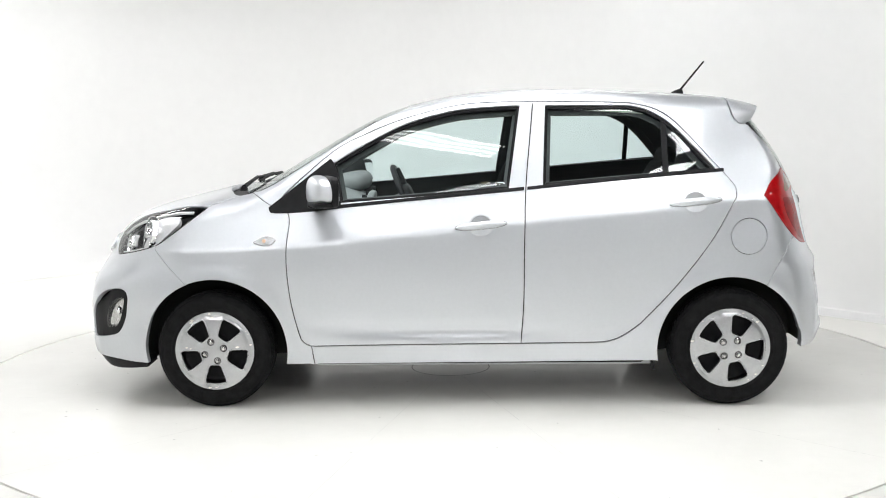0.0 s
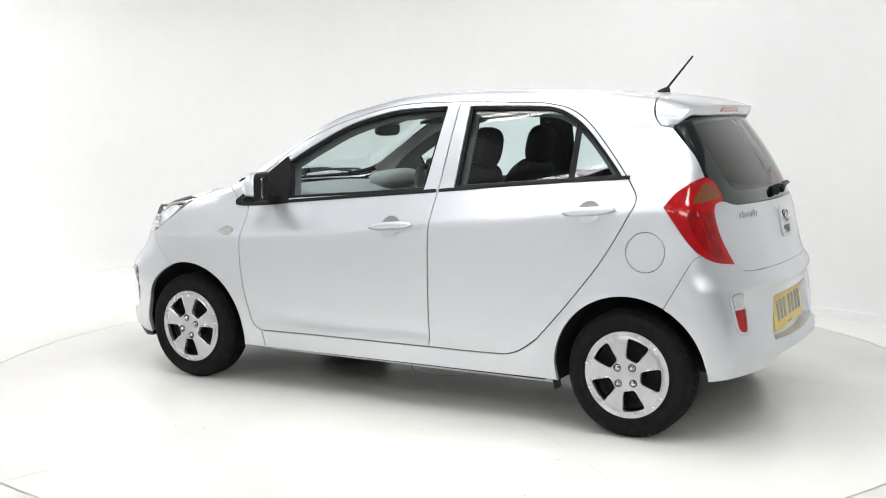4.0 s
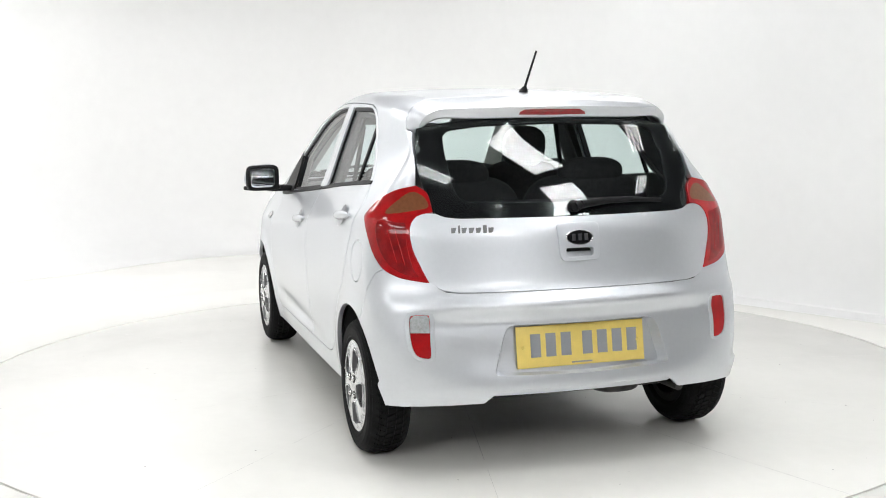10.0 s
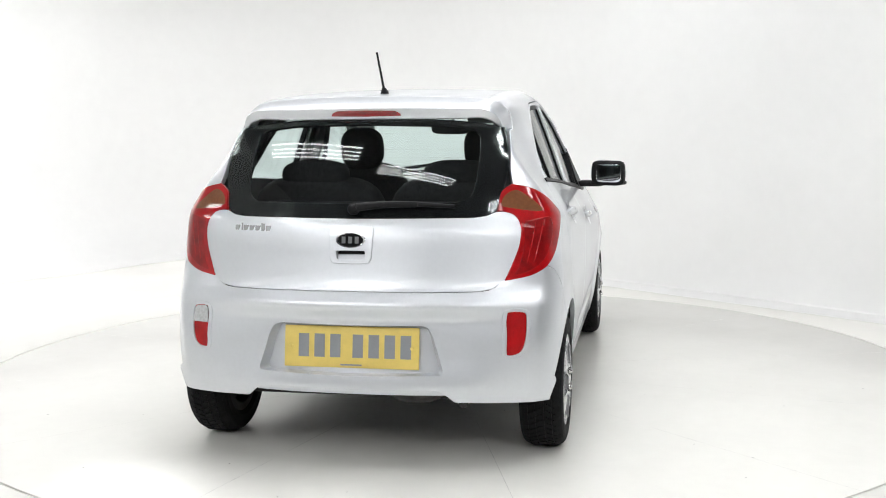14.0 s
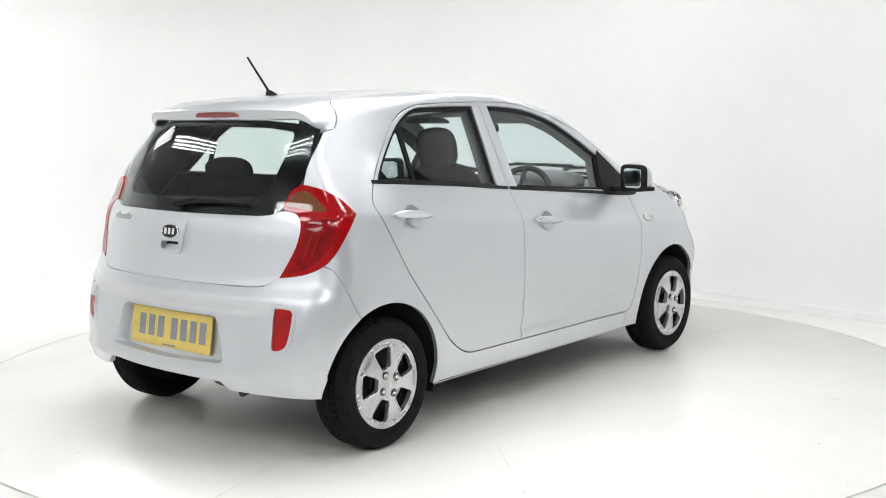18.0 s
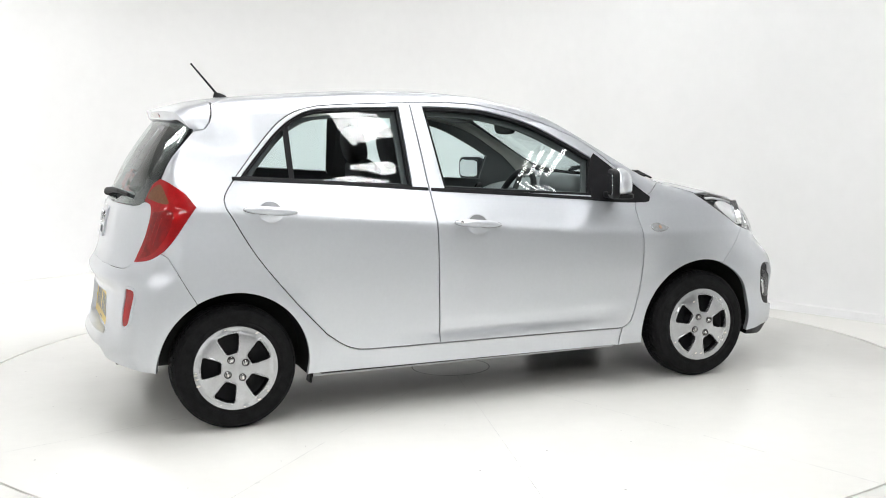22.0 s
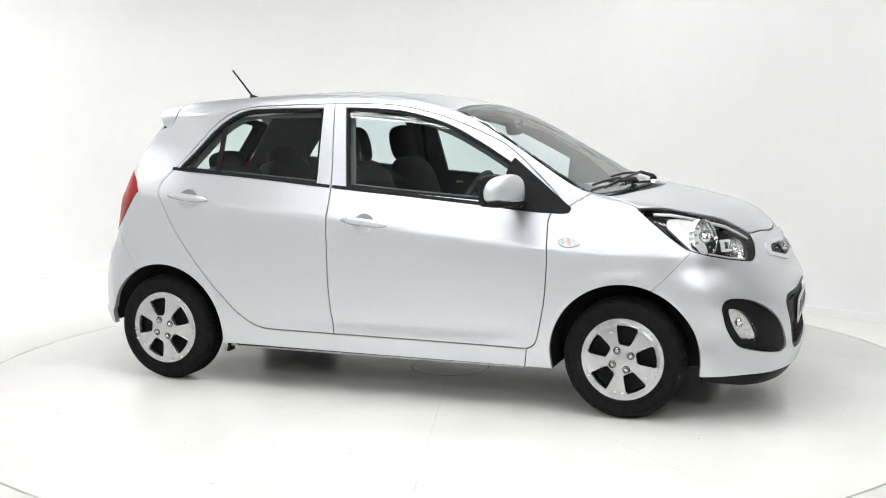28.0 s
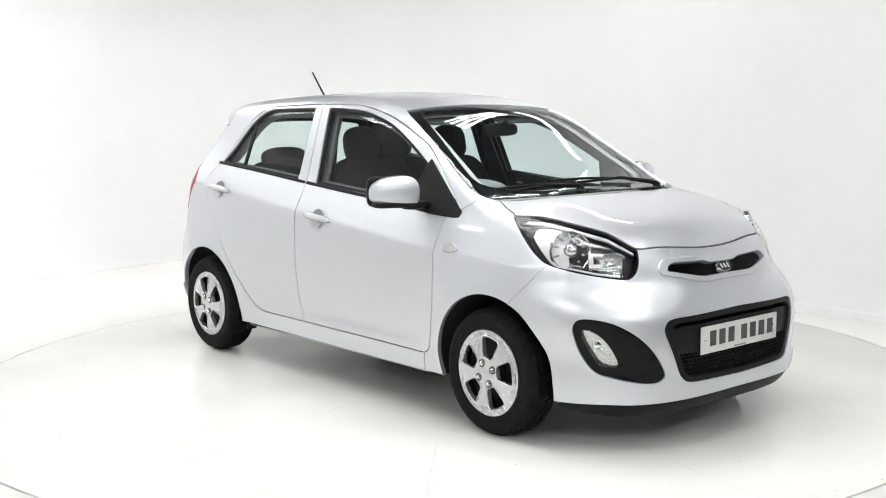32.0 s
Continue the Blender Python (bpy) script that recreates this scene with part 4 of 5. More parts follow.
def build_tail_lamp(side):
    amber = R_(*closed_run([(-1.452, .600, 1.066), (-1.478, .562, 1.050), (-1.500, .548, 1.012), (-1.488, .590, 1.000), (-1.445, .650, .988), (-1.425, .680, .992), (-1.436, .640, 1.035)], .012))
    lamp = panel("tail_lamp", "tail", lamp_tail, LAMP_RED, car, "large red tail lamp with an amber corner", side=side, gap=.0008, inset=-.003, depth=.03, step=.018, holes=[amber])
    panel("indicator", "tail", amber, AMBER_GLASS, lamp, "brown-amber indicator lens", side=side, gap=.0005, inset=-.003, depth=.006, step=.018)
    ring_ = loop_of(flat("tail", lamp_tail) * (.7, 1))
    panel("lamp_edge", "tail", lamp_tail, GLOSSBLACK, lamp, "dark edge", side=side, gap=-.004, inset=.012, depth=0, step=.02, holes=[on("tail", *(grown(ring_, -.008) / (.7, 1)))])
    panel("brake_block", "tail", R_(*closed_run([(-1.420, .712, .962), (-1.465, .648, .955), (-1.487, .625, .945), (-1.506, .626, .87), (-1.530, .612, .79), (-1.548, .598, .755), (-1.515, .650, .768), (-1.482, .690, .800), (-1.447, .715, .855), (-1.424, .722, .91)], .012)),
          LAMP_DEEP, lamp, "deep red brake block", side=side, gap=.002, inset=-.0038, depth=.003, step=.016)
    for u in (.35, .62):
        top, foot = np.array((-1.425, .707, .945)) * (1 - u) + np.array((-1.487, .628, .94)) * u, np.array((-1.478, .694, .81)) * (1 - u) + np.array((-1.540, .605, .78)) * u
        q = [top + (foot - top) * k for k in np.linspace(0, 1, 9)]
        w = np.array((.004, -.006, 0))
        panel("light_guide", "tail", R_(*(p + w for p in q), *(p - w for p in q[::-1])), LAMP_RED, lamp, "upright red light guide", side=side, gap=0, inset=-.0046, depth=.002, step=.02)


for side in (1, -1):
    build_headlamp(side)
    build_tail_lamp(side)

RECESS = two_sided([(0, .570), (.275, .572), (.300, .565), (.318, .535), (.362, .392), (0, .384)])
REFLECTOR = [(-1.603, .668, .607), (-1.607, .653, .620), (-1.628, .610, .622), (-1.634, .603, .611), (-1.648, .605, .54), (-1.662, .610, .474), (-1.659, .618, .462), (-1.644, .648, .469), (-1.633, .664, .492), (-1.618, .672, .551)]


def build_tail():
    arch = S(*arc(-AXLE, HUB_Z, ARCH_R - .004, 118, 178))
    low = [(math.radians(a), z) for a, z in [(54.5, .274), (50, .278), (40, .285), (34, .290), (30.5, .292), (29.5, .300), (27.5, .322), (25, .336), (20, .338), (0, .338)]]
    top = J(on_rear((0, .698), (.2, .698), (.40, .697), (.481, .698), (.52, .702), (.541, .711), (.556, .724), (.566, .738)), stretch(lamp_tail, 8, 10)[1:], S(*run((-1.461, .765), (-1.40, .65), (-1.352, .565))), arch[1:-1])
    half = J(top, on("tail", *run(*low, step=.015)))
    bumper = panel("rear_bumper", "tail", both(half), PAINT, car, "silver rear bumper with a plate recess", gap=.002, step=.012, depth=.025,
                   holes=[on_rear(*swept(RECESS, .02)), R_(*closed_run(REFLECTOR, .012)), mirrored(R_(*closed_run(REFLECTOR, .012)))],
                   bulge=lambda p: .012 * np.clip((.362 - p[:, 2]) / .01, 0, 1))
    panel("plate_recess", "rear", on_rear(*swept(RECESS, .02)), PAINT, bumper, "sunk silver panel behind the plate", gap=-.002, inset=.046, depth=0, step=.03)
    bm = bmesh.new()
    q = np.array(swept(RECESS, .02))
    p, n = on_rear(*q), len(q)
    a = [bm.verts.new(tuple(v)) for v in p]
    b = [bm.verts.new((v[0] + .050, v[1] * .93, v[2])) for v in p]
    for i in range(n):
        bm.faces.new((a[i], a[(i + 1) % n], b[(i + 1) % n], b[i]))
    part("recess_edge", bm, PAINT, bumper, "sloping silver edge of the recess")
    plate(car, "rear_plate", (-1.668, 0, .482), FACE_REAR, -8.5, .528, .158, YELLOW, "yellow number plate with plain grey bars")
    valance = [(math.radians(a), .345) for a in np.linspace(30, -30, 40)] + [(math.radians(a), .292) for a in np.linspace(-30, 30, 40)]
    panel("valance", "tail", on("tail", *valance), PAINT, bumper, "sloping silver centre of the lower edge", gap=0, inset=.03, depth=.01, step=.03, bulge=lambda p: -1.0 * (.345 - p[:, 2]) * .9 + .03)
    for side in (1, -1):
        r = panel("rear_fog_lamp", "tail", R_(*closed_run(REFLECTOR, .012)), RED, car, "upright red rear fog lamp" if side < 0 else "red fog lamp with a clear reversing lamp above", side=side, gap=.001, inset=.002, depth=.015, step=.018)
        ring_ = loop_of(flat("tail", R_(*closed_run(REFLECTOR, .012))) * (.7, 1))
        panel("reflector_rim", "tail", on("tail", *(grown(ring_, .011) / (.7, 1))), PAINT, bumper, "raised silver lip", side=side, gap=0, inset=-.003, depth=.006, step=.02, holes=[on("tail", *(grown(ring_, .002) / (.7, 1)))])
        if side > 0:
            panel("reversing_lens", "tail", R_((-1.604, .667, .605), (-1.608, .652, .618), (-1.628, .611, .620), (-1.634, .604, .610), (-1.646, .606, .556), (-1.616, .671, .556)), BULB, r, "clear ribbed reversing lens", side=side, gap=.001, inset=-.003, depth=.005, step=.015)
    # tailgate
    gate_line = [(0, .966), (.3, .968), (.455, .968), (.505, .974), (.535, .988), *[(float(v[1]), float(v[2])) for v in stretch(lamp_tail, 2, 8)[3::2]], (.553, .722), (.535, .708), (.481, .700), (.2, .7), (0, .7)]
    gate = panel("tailgate", "rear", on_rear(*swept(two_sided(gate_line), .012)), PAINT, car, "silver tailgate below the rear window", gap=.0012, depth=.02, step=.02, holes=[on_rear(*swept([(-.060, .850), (.060, .850), (.054, .812), (-.054, .812)], .014))])
    glass_line = [(0, 1.352), (.2, 1.348), (.40, 1.335), (.49, 1.322), (.550, 1.308), (.568, 1.22), (.573, 1.145), (.558, 1.06), (.540, .998), (.51, .976), (.455, .970), (.3, .970), (0, .968)]
    g_half = on_rear(*run(*glass_line[:5]), *run(*glass_line[4:]))
    glass = panel("rear_window", "rear", both(g_half), GLASS_REAR, car, "wide tinted rear window", gap=.002, inset=.001, depth=0)
    glass.visible_shadow = False
    hole = two_sided([(0, 1.325), (.30, 1.318), (.43, 1.302), (.455, 1.28), (.462, 1.21), (.455, 1.09), (.44, 1.045), (.40, 1.03), (0, 1.025)])
    panel("window_border", "rear", both(g_half), GLOSSBLACK, glass, "black printed border", gap=.003, inset=.008, depth=.012, holes=[on_rear(*swept(hole, .03))])
    for k in range(8):
        z = 1.07 + k * .031
        q = [(-.44, z), (.44, z), (.44, z + .0003), (-.44, z + .0003)]
        panel("heater_wire", "rear", on_rear(*run(q[0], q[1], step=.03), *run(q[2], q[3], step=.03)), GAP, glass, "fine heater line", gap=0, inset=.0035, depth=0, step=.05)
    joint("rear", both(on_rear((0, .699), (.2, .699), (.40, .6985), (.481, .699), (.52, .703), (.541, .711))[::-1]), car, wide=.012)
    # badge, handle bowl and plain letters
    slot = swept(two_sided([(0, .940), (.075, .939), (.084, .930), (.078, .82), (.070, .803), (0, .801)]), .012)
    panel("gate_handle", "rear", on_rear(*slot), PAINT, gate, "raised silver plate round the badge and grip", gap=0, inset=-.010, depth=.01, step=.015, holes=[on_rear(*swept([(-.060, .850), (.060, .850), (.054, .812), (-.054, .812)], .014))])
    panel("grip_bowl", "rear", on_rear(*swept([(-.062, .852), (.062, .852), (.056, .809), (-.056, .809)], .01)), PAINT, gate, "silver grip hollow", gap=0, inset=.0, depth=0, step=.008,
          bulge=lambda p: -.045 * np.clip((p[:, 2] - .808) / .042, 0, 1) ** 1.2)
    # black strip paints the shade at the top of the grip
    panel("grip_shade", "rear", on_rear(*swept([(-.061, .853), (.061, .853), (.058, .837), (-.058, .837)], .005)), GAP, gate, "black strip for the shade in the grip slot", gap=0, inset=.020, depth=0, step=.02)
    badge(car, tuple(on_rear((0, .889))[0] + (-.011, 0, 0)), 0, FACE_REAR @ pose(0, 0, 0, -10, 0, 0), .116, .061)
    y = .487
    for k, w in enumerate((.022, .008, .022, .022, .022, .016, .022)):
        bm = bmesh.new()
        p = on_rear((y - w / 2, .926))[0]
        box(bm, (.004, w, .020 if k not in (1, 5) else .030), (p[0] - .001, p[1], p[2] + (0 if k not in (1, 5) else .004)), (0, 8, 10), .001, 1)
        part("letter_bar", bm, HUB, gate, "small chrome bar in place of a letter")
        y -= w + .004
    # rear wiper
    bm = bmesh.new()
    arm = [on_rear((a, b))[0] - (d, 0, 0) for a, b, d in ((-.005, 1.004, .03), (-.02, 1.012, .035), (-.12, 1.022, .026), (-.25, 1.022, .020), (-.385, 1.013, .014))]
    for (p, q, r) in zip(arm, arm[1:], (.017, .016, .013, .009)):
        rod(bm, p, q, r, r * .85, 10)
    w = part("rear_wiper", bm, BLACK, car, "black rear wiper")
    bm = bmesh.new()
    q = on_rear((.0, 1.003))[0]
    lathe(bm, [(0, .026), (.017, .024), (.022, .018), (.024, 0)], 20, Matrix.Translation(q) @ FACE_REAR)
    part("wiper_pivot", bm, BLACK, w, "round black cap")
    # spoiler with the high brake lamp
    bm = bmesh.new()
    ang = np.linspace(OPEN_ANGLE + .002, math.pi - OPEN_ANGLE - .002, 91)
    e = np.abs(ang - math.pi / 2) / (math.pi / 2 - OPEN_ANGLE)
    start = spoiler_seam(ang) - .005
    tip = -1.394 + .022 * e ** 2 + .076 * e ** 7
    a0 = on("hoop", *np.stack([start, ang], 1))
    a1 = on("hoop", *np.stack([start - .012 * (1 - e ** 6) - .004, ang], 1))
    vs = []
    for i in range(91):
        inw = Vector((0, -math.cos(ang[i]) * .5, -math.sin(ang[i]))).normalized()
        top = Vector(a1[i])
        # the top sheet runs on straight to the tip, falling a little
        fall = Vector((tip[i], top.y * (1 - .05 * e[i] ** 4), top.z - (top.x - tip[i]) * .24))
        thick = .010 + .035 * (1 - e[i] ** 6)
        mid = top.lerp(fall, .55) - inw * .002
        lip = fall + Vector((.007, 0, 0))
        row = [Vector(a0[i]) + inw * .02, Vector(a0[i]), top, mid, lip, fall + inw * .004, fall + inw * .010 + Vector((.003, 0, 0)),
               fall + inw * thick + Vector((.010, 0, 0)), fall + inw * (thick + .004) + Vector((.018, 0, 0)), fall.lerp(top, .8) + inw * (thick + .012)]
        vs.append([bm.verts.new(p) for p in row])
    k = len(vs[0])
    for a, b in zip(vs, vs[1:]):
        for i in range(k):
            bm.faces.new((a[i], a[(i + 1) % k], b[(i + 1) % k], b[i]))
    bm.faces.new(vs[0]), bm.faces.new(vs[-1])
    sp = part("roof_spoiler", bm, PAINT, car, "silver roof spoiler over the rear window")
    sp.data.set_sharp_from_angle(angle=radians(22))
    bm = bmesh.new()
    pts = [(-1.382, .142, 1.352), (-1.384, .138, 1.362), (-1.386, .118, 1.372), (-1.387, 0, 1.374), (-1.386, -.118, 1.372), (-1.384, -.138, 1.362), (-1.382, -.142, 1.352), (-1.383, 0, 1.350)]
    a, b = [bm.verts.new((x - .006, y, z)) for x, y, z in pts], [bm.verts.new((x + .03, y, z)) for x, y, z in pts]
    bm.faces.new(a), bm.faces.new(b)
    for i in range(8):
        bm.faces.new((a[i], a[(i + 1) % 8], b[(i + 1) % 8], b[i]))
    part("high_brake_lamp", bm, RED_DEEP, sp, "dark red brake lamp strip", smooth=False)


build_tail()


# ---- wheels ----
def flat_mesh(name, loops, rise, depth, step=.012):
    """A plate from flat closed lines (first the outline, then holes), raised by rise(points), with walls of that depth."""
    pts, edges = [], []
    for q in loops:
        n0 = len(pts)
        pts += [Vector(v) for v in q]
        edges += [(n0 + i, n0 + (i + 1) % len(q)) for i in range(len(q))]
    lo, hi = loops[0].min(0), loops[0].max(0)
    gx, gy = np.meshgrid(np.arange(lo[0], hi[0], step), np.arange(lo[1], hi[1], step))
    g = np.stack([gx.ravel(), gy.ravel()], 1)
    ok = inside(loops[0], g)
    for h in loops[1:]:
        ok &= ~inside(h, g)
    g = g[ok]
    b = np.array([tuple(v) for v in pts])
    g = g[np.array([np.min(np.sum((b - v) ** 2, 1)) > (.4 * step) ** 2 for v in g])]
    vs, _, fs, *_ = delaunay_2d_cdt(pts + [Vector(v) for v in g], edges, [], 0, 1e-7)
    vs = np.array([tuple(v) for v in vs])
    fs = np.array([f for f in fs if len(f) == 3])
    mid = vs[fs].mean(1)
    ok = inside(loops[0], mid)
    for h in loops[1:]:
        ok &= ~inside(h, mid)
    fs = fs[ok]
    p = np.column_stack([vs, rise(vs)])
    bm = bmesh.new()
    v = [bm.verts.new(tuple(q)) for q in p]
    for f in fs:
        bm.faces.new([v[k] for k in f])
    rim = [e for e in bm.edges if e.is_boundary]
    r = bmesh.ops.extrude_edge_only(bm, edges=rim)
    low = [q for q in r["geom"] if isinstance(q, bmesh.types.BMVert)]
    for q in low:
        q.co.z -= depth
    return bm


def hub_rise(p):
    r = np.hypot(p[:, 0], p[:, 1])
    return .012 * np.clip(1 - (r / .19) ** 4, 0, 1) + .004 * np.exp(-(r / .05) ** 2) - .006 * np.exp(-((r - .165) / .006) ** 2)


def wheel(x, side, first, nuts, scuffed):
    """One wheel: steel disc with tyre, plastic hubcap and four nuts. Local x right seen from outside, y up, z outwards."""
    m = Matrix(((-1, 0, 0, x), (0, 0, 1, .776), (0, 1, 0, HUB_Z), (0, 0, 0, 1))) if side > 0 else Matrix(((1, 0, 0, x), (0, 0, -1, -.776), (0, 1, 0, HUB_Z), (0, 0, 0, 1)))
    bm = bmesh.new()
    lathe(bm, [(.0, -.030), (.06, -.028), (.07, -.045), (.13, -.052), (.15, -.04), (.165, -.05), (.172, -.02), (.178, -.008), (.186, -.006), (.188, -.15), (.15, -.155), (.15, -.1), (.02, -.1)], 48)
    hub = part("wheel", bm, BLACK, car, "black steel wheel with a silver five-spoke hubcap")
    hub.matrix_local = m
    bm = bmesh.new()
    lathe(bm, [(.182, -.012), (.186, .000), (.196, .0055), (.205, .004), (.208, .0055), (.235, .007), (.250, .002), (.259, -.008), (.2645, -.018), (.2655, -.024), (.266, -.08), (.2655, -.136), (.2645, -.142), (.259, -.152), (.250, -.162), (.235, -.167), (.20, -.164), (.184, -.15)], 96)
    rng = random.Random(3)
    n = 58
    for row, (w0, w1, r0, r1) in enumerate([(-.006, -.031, .2590, .2715), (-.036, -.060, .2718, .2718), (-.066, -.094, .2718, .2718), (-.100, -.124, .2718, .2718), (-.129, -.154, .2715, .2590)]):
        for k in range(n):
            a = (k + (row % 2) * .5 + rng.uniform(-.06, .06)) * math.tau / n
            d = math.tau / n * .80
            sk = .18 * math.tau / n * (1 if row < 2 else -1)
            q = []
            for aa, w, r in ((a + sk, w0, r0), (a + d + sk, w0, r0), (a + d - sk, w1, r1), (a - sk, w1, r1)):
                q.append((bm.verts.new((r * math.cos(aa), r * math.sin(aa), w)), bm.verts.new(((r - .009) * math.cos(aa), (r - .009) * math.sin(aa), w))))
            bm.faces.new([v[0] for v in q])
            for i in range(4):
                bm.faces.new((q[i][0], q[i][1], q[(i + 1) % 4][1], q[(i + 1) % 4][0]))
    part("tyre", bm, RUBBER, hub, "black rubber tyre with a block tread", smooth=False)
    loops = [np.stack([.184 * np.cos(np.linspace(0, math.tau, 96, endpoint=False)), .184 * np.sin(np.linspace(0, math.tau, 96, endpoint=False))], 1)]
    for k in range(5):
        a = radians(first + 72 * k)
        pts = swept([(.064, -.022), (.076, -.031), (.138, -.0505), (.152, -.046), (.1575, 0), (.152, .046), (.138, .0505), (.076, .031), (.064, .022)], .016)[::2]
        c, s = math.cos(a), math.sin(a)
        loops.append(np.stack([pts[:, 0] * c - pts[:, 1] * s, pts[:, 0] * s + pts[:, 1] * c], 1))
    bm = flat_mesh("hubcap", loops, hub_rise, .022)
    for q in loops[1:]:
        tube(bm, [(x_, y_, float(hub_rise(np.array([[x_, y_]]))[0]) + .0005) for x_, y_ in q[::2]], .0030, 6, True)
    cap = part("hubcap", bm, HUB, hub, "silver plastic hubcap" + (", scuffed and dirty" if scuffed else " with light scuffs"))
    rng = random.Random(int(first) + 50)
    for k in range(26 if scuffed else 10):
        a, r = rng.uniform(0, math.tau), rng.choice((.176, .170, .158, .150, .13, .11) if scuffed else (.178, .176, .172))
        on_spoke = abs(((math.degrees(a) - first + 36) % 72) - 36) > 23 or r > .168
        if not on_spoke:
            continue
        bm = bmesh.new()
        sz = rng.uniform(.003, .011)
        sq = [bm.verts.new((r * math.cos(a) + sz * u, r * math.sin(a) + sz * v * .6, float(hub_rise(np.array([[r * math.cos(a), r * math.sin(a)]]))[0]) + .0012)) for u, v in ((1, .1), (.4, .8), (-.5, .6), (-1, -.2), (-.2, -.9), (.6, -.5))]
        bm.faces.new(sq)
        part("scuff", bm, SCUFF, hub, "brown scuff mark", smooth=False)
    for k in range(4):
        a = radians(nuts + 90 * k)
        bm = bmesh.new()
        at = Matrix.Translation((.046 * math.cos(a), .046 * math.sin(a), .0145))
        lathe(bm, [(0, .010), (.006, .0095), (.0085, .006), (.0095, 0), (.0125, -.001), (.0135, .001), (.0145, -.001), (.0145, -.008)], 20, at)
        nut = part("wheel_nut", bm, STEEL, hub, "bare steel wheel nut")
        # flat black ring added for contrast, in place of a shaded well
        bm = bmesh.new()
        lathe(bm, [(.0125, .0008), (.0165, .0008), (.0175, -.004)], 20, Matrix.Translation((.046 * math.cos(a), .046 * math.sin(a), .0150)))
        part("nut_shade_ring", bm, GAP, hub, "flat black ring for the shade round the nut")


wheel(AXLE, 1, -89, 18, True)
wheel(-AXLE, 1, -75.5, 50, False)
wheel(AXLE, -1, 8.5, 27, True)
wheel(-AXLE, -1, 31, 31, False)


def build_under():
    """Wheel housings, floor pan and running gear, all dark."""
    for x in (AXLE, -AXLE):
        for side in (1, -1):
            bm = bmesh.new()
            a0 = np.radians(np.linspace(-18, 198, 40) if x > 0 else np.linspace(-15, 178, 40))
            rows = []
            for yv in (.755, .50):
                ps = [(x + (ARCH_R + .012) * math.cos(a), max(.20, HUB_Z + (ARCH_R + .012) * math.sin(a))) for a in a0]
                ws = np.minimum(S(*ps)[:, 1] - .022, yv)
                rows.append([bm.verts.new((p[0], side * w, p[1])) for p, w in zip(ps, ws)])
            for i in range(39):
                bm.faces.new((rows[0][i], rows[0][i + 1], rows[1][i + 1], rows[1][i]))
            bm.faces.new(rows[1])
            part("wheel_housing", bm, GAP, car, "black wheel arch liner")
    bm = bmesh.new()
    box(bm, (1.62, 1.46, .06), (0, 0, .222), bevel=.02)
    box(bm, (.70, .98, .06), (1.15, 0, .225), bevel=.02)
    box(bm, (.70, .98, .05), (-1.15, 0, .27), bevel=.02)
    part("floor_pan", bm, GAP, car, "dark underside")
    bm = bmesh.new()
    rod(bm, (-AXLE, -.62, HUB_Z - .02), (-AXLE, .62, HUB_Z - .02), .032)
    part("rear_axle", bm, GAP, car, "dark rear axle beam")
    bm = bmesh.new()
    pillow(bm, (.40, .22, .13), (-1.40, -.22, .30))
    rod(bm, (-1.48, -.40, .285), (-1.66, -.43, .278), .019)
    part("exhaust", bm, DARK_STEEL, car, "dull dark silencer and tail pipe")
    for side in (1, -1):
        bm = bmesh.new()
        box(bm, (.012, .06, .055), (-.845, side * .70, .188), (0, 12, 0), .003)
        part("sill_flap", bm, BLACK, car, "small black flap ahead of the rear wheel")
        bm = bmesh.new()
        box(bm, (1.56, .03, .02), (-.06, side * .70, .196), bevel=.004)
        part("sill_flange", bm, PAINT_DARK, car, "grey sill flange")


build_under()


